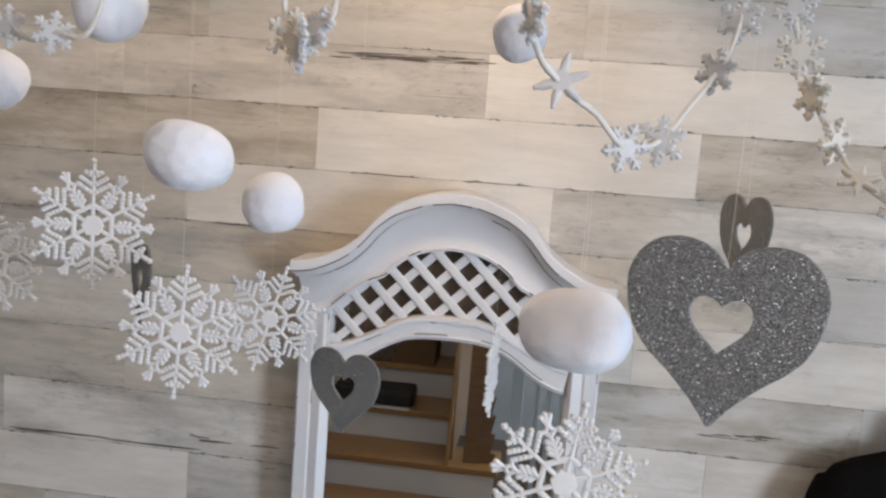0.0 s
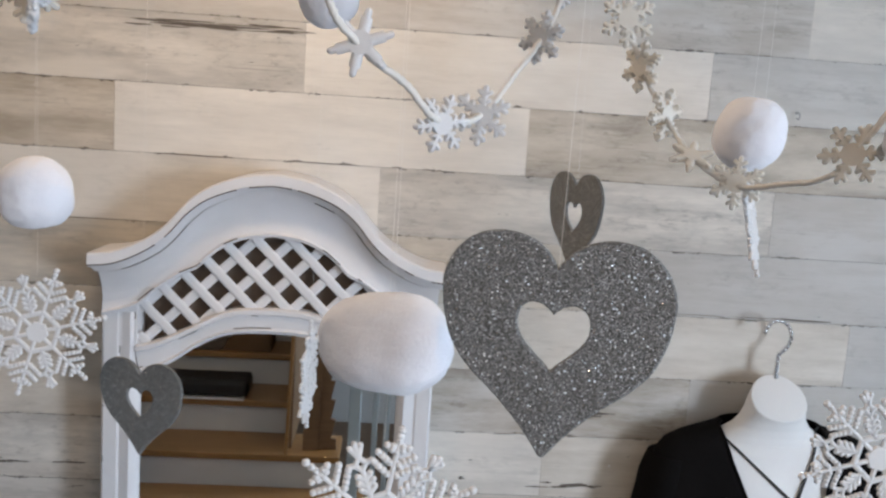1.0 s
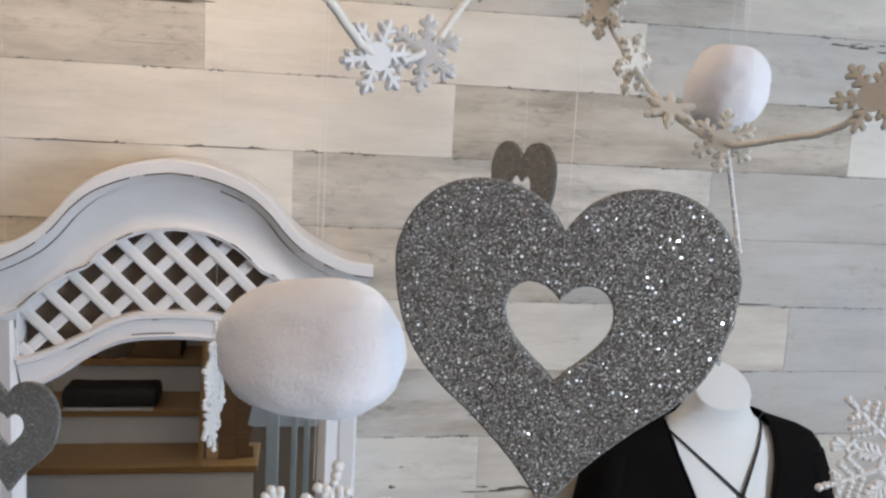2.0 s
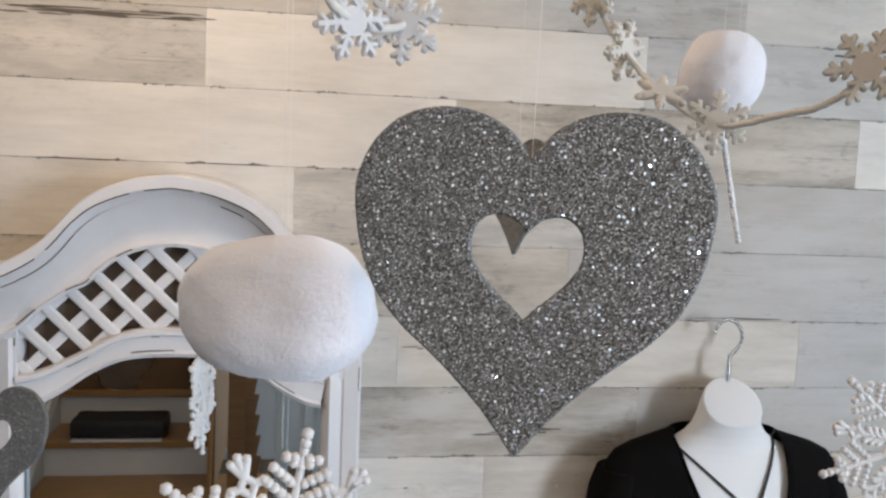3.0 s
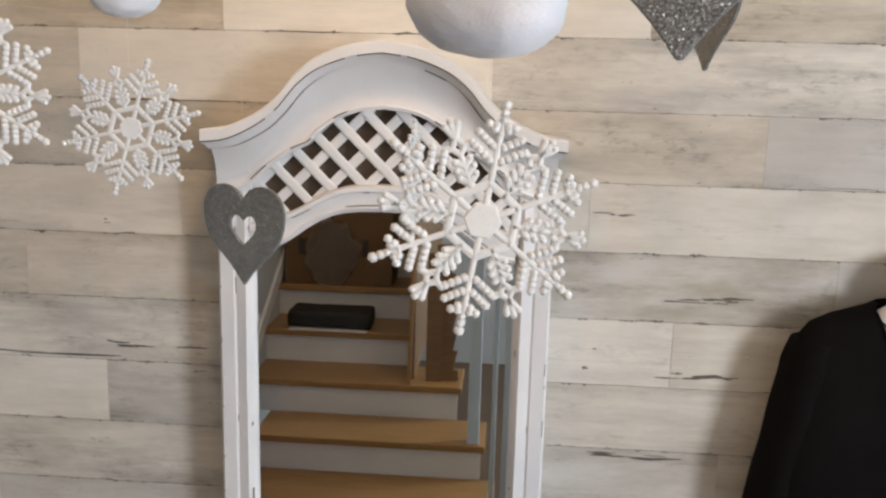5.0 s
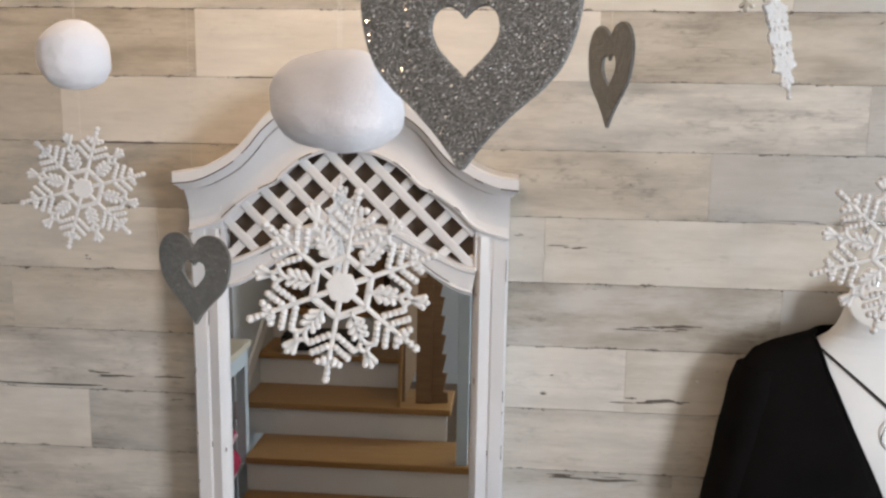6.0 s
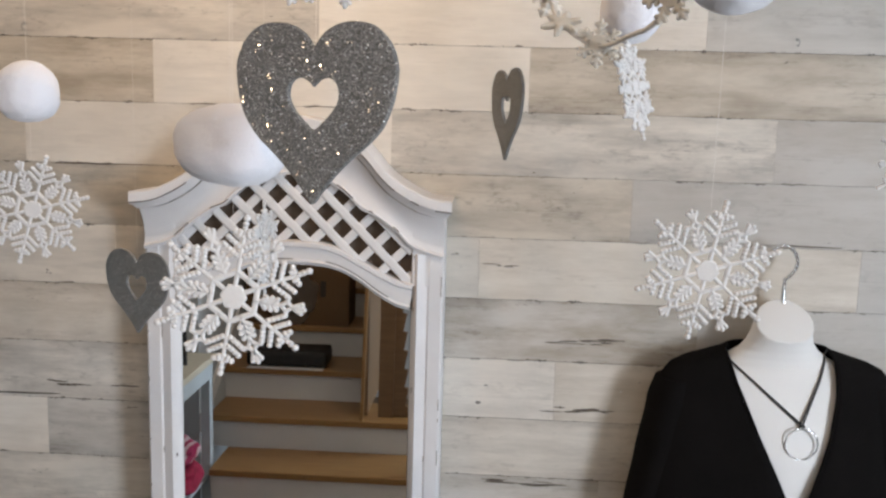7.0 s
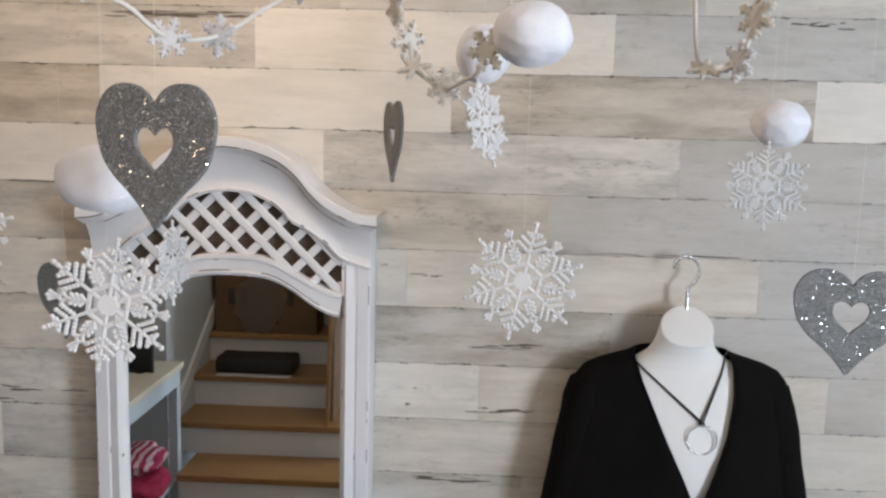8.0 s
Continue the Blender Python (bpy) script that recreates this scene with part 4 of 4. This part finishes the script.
part("ring_pendant", tube(ringp, 0.0017, 8, closed=True), M_CHROME, necklace, "hammered silver ring", smooth=180)

hook = thing("hanger_hook", "chrome wire hook rising from the mannequin's neck", "hook")
HX, HY = 1.105, 1.574
hp = [(0, 1.640), (0, 1.684), (0.001, 1.690), (0.010, 1.699), (0.019, 1.712), (0.0215, 1.728), (0.015, 1.745), (0.0, 1.756), (-0.015, 1.755), (-0.027, 1.745), (-0.032, 1.731)]
line = spline([(HX + dx, HY, z) for dx, z in hp], 10)
for turn in (0.0, math.pi):
    strand, run = [], 0.0
    for i, p in enumerate(line):
        q, w = Vector(line[max(0, i - 1)]), Vector(line[min(len(line) - 1, i + 1)])
        way = (w - q).normalized()
        run += (Vector(p) - q).length
        across = Vector((-way.z, 0, way.x))
        ang = turn + TAU * run / 0.020
        strand.append(tuple(Vector(p) + 0.0015 * (math.cos(ang) * across + math.sin(ang) * Vector((0, 1, 0)))))
    part("wire", tube(strand, 0.0026, 8), M_CHROME, hook, smooth=180)
bm = bmesh.new()
bmesh.ops.create_cone(bm, cap_ends=True, segments=12, radius1=0.0050, radius2=0.0042, depth=0.034, matrix=Matrix.Translation((HX, HY, 1.654)))
part("ferrule", bm, M_CHROME, hook, smooth=40)


# ---- behind the walk, seen in the mirror ----
SX0, SX1 = -0.85, 0.30
stairs = thing("staircase", "honey oak stair treads with white risers beside a wall", "stairs")
for k in range(8):
    top, front = 0.17 * (k + 1), -0.27 - 0.27 * k
    right = (SX1 + 0.05, SX1, 0.175)[k] if k < 3 else -0.085
    left = -0.755 if k < 2 else SX0
    part("riser", box(left, right - 0.02, front - 0.045, front - 0.025, top - 0.17 + 0.001, top - 0.032), M_TRIM, stairs, "white painted riser")
    part("tread", box(left, right, front - 0.30, front, top - 0.032, top, 0.006), M_OAK, stairs, "honey oak tread")
structure("wall_1", box(SX0 - 0.08, SX0 - 0.001, Y0, -0.70, 0, CEIL), M_WALL, "pale grey blue wall beside the stairs")
structure("wall_2", box(X0, SX0 - 0.081, -0.78, -0.70, 0, CEIL), M_WALL, "pale grey blue wall behind the side table")
bm = bmesh.new()
lo = [(SX0 + 0.0, -0.70, 0.46), (SX0 + 0.0, -2.4, 1.52), (SX0 + 0.0, -2.4, 1.61), (SX0 + 0.0, -0.70, 0.55)]
va = [bm.verts.new(p) for p in lo]
vb = [bm.verts.new((p[0] + 0.015, p[1], p[2])) for p in lo]
bm.faces.new(va)
bm.faces.new(vb[::-1])
for i in range(4):
    bm.faces.new((va[i], va[(i + 1) % 4], vb[(i + 1) % 4], vb[i]))
structure("trim", bm, M_TRIM, "white sloping stair skirting board")

carton = thing("cardboard_box", "closed brown cardboard box on the upper stair", "box", (-0.53, -1.495, 0.8505))
part("carton_body", box(-0.29, 0.29, -0.115, 0.115, 0, 0.44, 0.004), M_CARD, carton)
part("tape", box(-0.29, 0.29, -0.025, 0.025, 0.4402, 0.441), M_TOP, carton, "pale packing tape")
for bx, bw in ((-0.215, 0.035), (0.13, 0.03)):
    part("print_bar", box(bx, bx + bw, 0.1152, 0.116, 0.16, 0.25), M_INK, carton, "dark printed mark")
bag = thing("plastic_bag", "crumpled clear plastic bag before the cardboard box", "bag", (-0.56, -1.365, 0.8505))
bm = bmesh.new()
bmesh.ops.create_icosphere(bm, subdivisions=4, radius=1.0)
for v in bm.verts:
    d = v.co.normalized()
    r = 1 + 0.25 * noise.noise(d * 2.2) + 0.10 * abs(noise.noise(d * 6))
    v.co = Vector((d.x * 0.135 * r, d.y * 0.011 * r, max(0.0, 0.17 + d.z * 0.17 * r)))
part("film", bm, M_BAG, bag, smooth=60)
pad = thing("black_bag", "flat black fabric bag lying on a stair tread", "bag", (-0.525, -1.188, 0.6805))
bm = box(-0.215, 0.215, -0.10, 0.09, 0.005, 0.092, 0.025)
bmesh.ops.subdivide_edges(bm, edges=bm.edges, cuts=3, use_grid_fill=True)
for v in bm.verts:
    v.co.z += 0.006 * noise.noise(v.co * 14) if v.co.z > 0.03 else 0
part("bag_body", bm, M_BLACKBAG, pad, smooth=60)
part("paper", box(-0.20, 0.20, 0.02, 0.115, 0, 0.004), M_TRIM, pad, "white paper under the bag")

# square posts and thin balusters at the open side of the stairs
for px, py, base, h, half in ((0.245, -0.585, 0.3405, 0.90, 0.026), (0.335, -0.36, 0.1705, 1.0, 0.011), (0.384, -0.30, 0.0005, 1.15, 0.011), (0.435, -0.24, 0.0005, 1.15, 0.011)):
    post = thing("newel_post" if half > 0.02 else "baluster", "pale blue square newel post standing on a stair tread" if half > 0.02 else "thin pale blue baluster beside the stairs", "post", (px, py, base), "stair posts")
    part("shaft", box(-half, half, -half, half, 0, h, 0.004), M_BLUE, post)
    part("cap", box(-half - 0.006, half + 0.006, -half - 0.006, half + 0.006, h, h + 0.02, 0.004), M_BLUE, post)


def carved_board(width, height, lean, where, teeth):
    """A board whose one long edge is cut into teeth like a stair stringer."""
    ob = thing("wooden_board", "brown wooden board with a sawn stepped edge leaning at the stairs" if teeth else "brown wooden board leaning upright on a stair tread", "board", pose(*where, 5, lean, 0), "leaning boards")
    pts = [(0, 0)] + [(width, 0)]
    for k in range(teeth):
        z = height * (k + 0.5) / max(1, teeth)
        pts += [(width, z), (width - 0.022, z + 0.006)]
    pts += [(width - (0.02 if teeth else 0), height), (0, height)]
    bm = bmesh.new()
    front = [bm.verts.new((x, 0.011, z)) for x, z in pts]
    rear = [bm.verts.new((x, -0.011, z)) for x, z in pts]
    bm.faces.new(front)
    bm.faces.new(rear[::-1])
    for k in range(len(pts)):
        bm.faces.new((front[k], front[(k + 1) % len(pts)], rear[(k + 1) % len(pts)], rear[k]))
    part("board", bm, M_DARKOAK, ob)
    return ob


carved_board(0.075, 0.62, 0, (-0.005, -0.90, 0.5105), 0)
carved_board(0.085, 0.66, -3, (0.068, -0.915, 0.5105), 7)
side = thing("stair_side_board", "brown wooden board closing the side of the upper stairs", "board")
part("board", box(-0.083, -0.06, -2.5, -0.90, 0.512, 1.50, 0.003), M_DARKOAK, side)
batten = thing("wooden_batten", "thin pale wooden batten standing on a stair tread", "batten", pose(-0.078, -0.825, 0.5105, 4, 1, 0))
part("strip", box(-0.009, 0.009, -0.010, 0.010, 0.001, 0.72, 0.002), M_OAK, batten)

table = thing("side_table", "pale blue painted side table with cream top and lower shelf", "table")
TX0, TX1, TY0, TY1 = -1.40, -0.88, -0.66, 0.10
part("tabletop", box(TX0, TX1 + 0.13, TY0, TY1, 0.84, 0.87, 0.004), M_TOP, table, "cream painted top")
part("apron", box(TX1 + 0.10, TX1 + 0.12, TY0 + 0.03, TY1 - 0.03, 0.765, 0.8395), M_BLUE, table)
part("shelf", box(TX0 + 0.02, TX1 + 0.10, TY0 + 0.02, TY1 - 0.02, 0.27, 0.29), M_BLUE, table)
for lx in (TX0 + 0.03, TX1 + 0.09):
    for ly in (TY0 + 0.03, TY1 - 0.03):
        part("leg", box(lx - 0.022, lx + 0.022, ly - 0.022, ly + 0.022, 0.0005, 0.8395, 0.003), M_BLUE, table)
bundle = thing("folded_clothes", "crimson pink cloth bundle with striped top on a shelf", "clothes", (-0.86, -0.34, 0.2905))
for nm, mat, z0, h, s in (("cloth", M_PINK, 0.0, 0.17, 1.0), ("striped_cloth", M_STRIPE, 0.155, 0.10, 0.9)):
    bm = bmesh.new()
    bmesh.ops.create_icosphere(bm, subdivisions=4, radius=1.0)
    for v in bm.verts:
        d = v.co.normalized()
        r = 1 + 0.22 * noise.noise(d * 2.5 + Vector((z0, 0, 1)))
        v.co = Vector((d.x * 0.13 * s * r, d.y * 0.17 * s * r, max(z0, z0 + h * 0.5 + d.z * h * 0.55 * r)))
    part(nm, bm, mat, bundle, smooth=180)
stand = thing("card_stand", "dark slanted display card standing on the table", "display card", pose(-0.92, -0.48, 0.8705, 0, 0, 20))
part("card", box(-0.11, 0.11, -0.006, 0.006, 0, 0.20), M_BLACKBAG, stand)
part("foot", box(-0.07, 0.07, -0.04, 0.04, 0, 0.006), M_BLACKBAG, stand)


# ---- planks of the wall ----
PITCH, LONG = 0.127, 0.762
JOINTS = {2: 0.353, 1: 0.171, 0: -0.169, -1: 0.320, -2: 0.808, -3: 0.505, -4: 0.956, -5: 0.671, -6: 0.344}
# grey plank tone, taken darker for the shade on the wall round the mannequin
SHADED_GREY = (0.52, 0.495, 0.46)
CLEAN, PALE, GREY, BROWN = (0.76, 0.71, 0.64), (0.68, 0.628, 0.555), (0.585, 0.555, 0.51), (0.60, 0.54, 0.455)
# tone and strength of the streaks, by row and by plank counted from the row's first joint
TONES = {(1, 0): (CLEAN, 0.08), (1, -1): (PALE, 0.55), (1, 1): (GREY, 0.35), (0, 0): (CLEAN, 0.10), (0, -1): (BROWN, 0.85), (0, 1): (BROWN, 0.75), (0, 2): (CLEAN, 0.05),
         (-1, -1): (CLEAN, 0.12), (-1, 0): (PALE, 0.55), (-1, 1): (SHADED_GREY, 0.35), (-1, -2): (BROWN, 0.6), (-2, -1): (BROWN, 0.75), (-2, -2): (BROWN, 0.75), (-2, 0): (SHADED_GREY, 0.35), (-2, 1): (SHADED_GREY, 0.3), (-3, 0): (PALE, 0.25), (-3, 1): (SHADED_GREY, 0.3), (-3, -1): (PALE, 0.30), (-3, -2): (PALE, 0.3),
         (-4, -1): (GREY, 0.85), (-4, 0): (SHADED_GREY, 0.25), (-4, -2): (PALE, 0.4), (-5, -1): (CLEAN, 0.20), (-5, 0): (PALE, 0.35), (-5, 1): (SHADED_GREY, 0.3), (-5, -2): (CLEAN, 0.5), (-6, 0): (PALE, 0.35), (-6, -1): (GREY, 0.7), (-6, -2): (CLEAN, 0.15), (2, 0): (GREY, 0.5), (2, -1): (GREY, 0.4)}


def plank_mesh(length, height):
    hx, hz, t, c = length / 2 - 0.0001, height / 2 - 0.00015, 0.008, 0.0004
    bm = bmesh.new()
    levels = [[bm.verts.new((sx * (hx - d), y, sz * (hz - d))) for sx, sz in ((-1, -1), (1, -1), (1, 1), (-1, 1))] for y, d in ((0, 0), (-t + c, 0), (-t, c))]
    for la, lb in zip(levels, levels[1:]):
        for i in range(4):
            bm.faces.new((la[i], la[(i + 1) % 4], lb[(i + 1) % 4], lb[i]))
    bm.faces.new(levels[-1])
    return mesh_of("plank", bm, M_PLANK)


PLANKS = {}
rng = random.Random(5)
FACE = 1.6275
for row in range(-16, 6):
    z0, z1 = max(0.0, 2.0 + PITCH * row), min(CEIL, 2.0 + PITCH * (row + 1))
    if z1 - z0 < 0.01:
        continue
    first = JOINTS.get(row, rng.uniform(0, LONG))
    for n in range(-5, 7):
        xa, xb = max(X0, first + n * LONG), min(X1, first + (n + 1) * LONG)
        if xb - xa < 0.02:
            continue
        key = (round(xb - xa, 4), round(z1 - z0, 4))
        if key not in PLANKS:
            PLANKS[key] = plank_mesh(*key)
        ob = part("plank", PLANKS[key], None, wall)
        ob.location = ((xa + xb) / 2, FACE + rng.uniform(-0.0004, 0.0004), (z0 + z1) / 2)
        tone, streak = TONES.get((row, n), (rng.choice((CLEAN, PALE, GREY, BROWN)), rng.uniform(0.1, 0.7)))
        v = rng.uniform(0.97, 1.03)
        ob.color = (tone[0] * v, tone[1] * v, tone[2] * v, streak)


# worn marks with bare dark wood, and small fixings in the planks
def worn_patch(cx, cz, w, h, count, seed):
    r = random.Random(seed)
    bm = bmesh.new()
    for _ in range(count):
        x, z = cx + (r.random() - 0.5) * w, cz + (r.random() - 0.5) * h
        ln, th = min(w, r.uniform(0.10, 0.42) * w + 0.003), r.uniform(0.0009, 0.0028) + 0.16 * h * r.random()
        n = 14
        ring = [(x + ln / 2 * math.cos(TAU * k / n) * r.uniform(0.75, 1.1), z + th / 2 * math.sin(TAU * k / n) * r.uniform(0.4, 1.4)) for k in range(n)]
        yy = 1.6187 - 0.0001 * r.random()
        front = [bm.verts.new((a, yy, b)) for a, b in ring]
        rear = [bm.verts.new((a, 1.6202, b)) for a, b in ring]
        bm.faces.new(front)
        for k in range(n):
            bm.faces.new((front[k], front[(k + 1) % n], rear[(k + 1) % n], rear[k]))
    tagged(part("worn_patch", bm, M_WORN, wall, "dark bare wood showing through whitewash"), kind="stuff")


for i, (cx, cz, w, h, count) in enumerate([(0.515, 1.395, 0.014, 0.010, 5), (0.529, 1.436, 0.008, 0.004, 2), (0.723, 1.389, 0.125, 0.012, 13), (0.605, 1.224, 0.17, 0.012, 12), (0.735, 1.536, 0.15, 0.012, 9), (0.47, 1.711, 0.04, 0.003, 2),
                                           (0.55, 1.690, 0.08, 0.005, 5), (0.61, 1.881, 0.005, 0.004, 2), (0.01, 2.236, 0.30, 0.014, 22), (-0.60, 1.373, 0.50, 0.006, 9), (-0.36, 1.400, 0.10, 0.010, 5), (-0.402, 1.643, 0.012, 0.012, 3),
                                           (1.35, 2.240, 0.12, 0.014, 9), (-0.316, 1.396, 0.16, 0.006, 6), (-0.23, 1.872, 0.28, 0.002, 5), (1.12, 1.750, 0.50, 0.003, 5), (0.12, 2.000, 0.50, 0.003, 4)]):
    worn_patch(cx, cz, w, h, count, i + 3)

for hx, hz in ((1.105, 2.149), (-0.434, 2.148)):
    cup = thing("cup_hook", "small metal cup hook screwed into a plank", "hook", (hx, 1.6185, hz), "cup hooks")
    pts = [(0, 0.002, 0.004), (0, -0.006, 0.004), (0.001, -0.011, 0.001), (0.001, -0.012, -0.005), (0.0, -0.008, -0.009), (-0.001, -0.004, -0.006)]
    part("wire", tube(spline(pts, 5), 0.0008, 6), M_STEEL, cup, smooth=180)
    bm = bmesh.new()
    bmesh.ops.create_cone(bm, cap_ends=True, segments=12, radius1=0.003, radius2=0.003, depth=0.001, matrix=pose(0, 0, 0.004, 90, 0, 0))
    part("collar", bm, M_STEEL, cup)
pin = thing("push_pin", "tiny white pin head stuck in a plank", "pin", (0.808, 1.6185, 1.434))
bm = bmesh.new()
bmesh.ops.create_icosphere(bm, subdivisions=2, radius=0.0022)
part("head", bm, M_TRIM, pin, smooth=180)
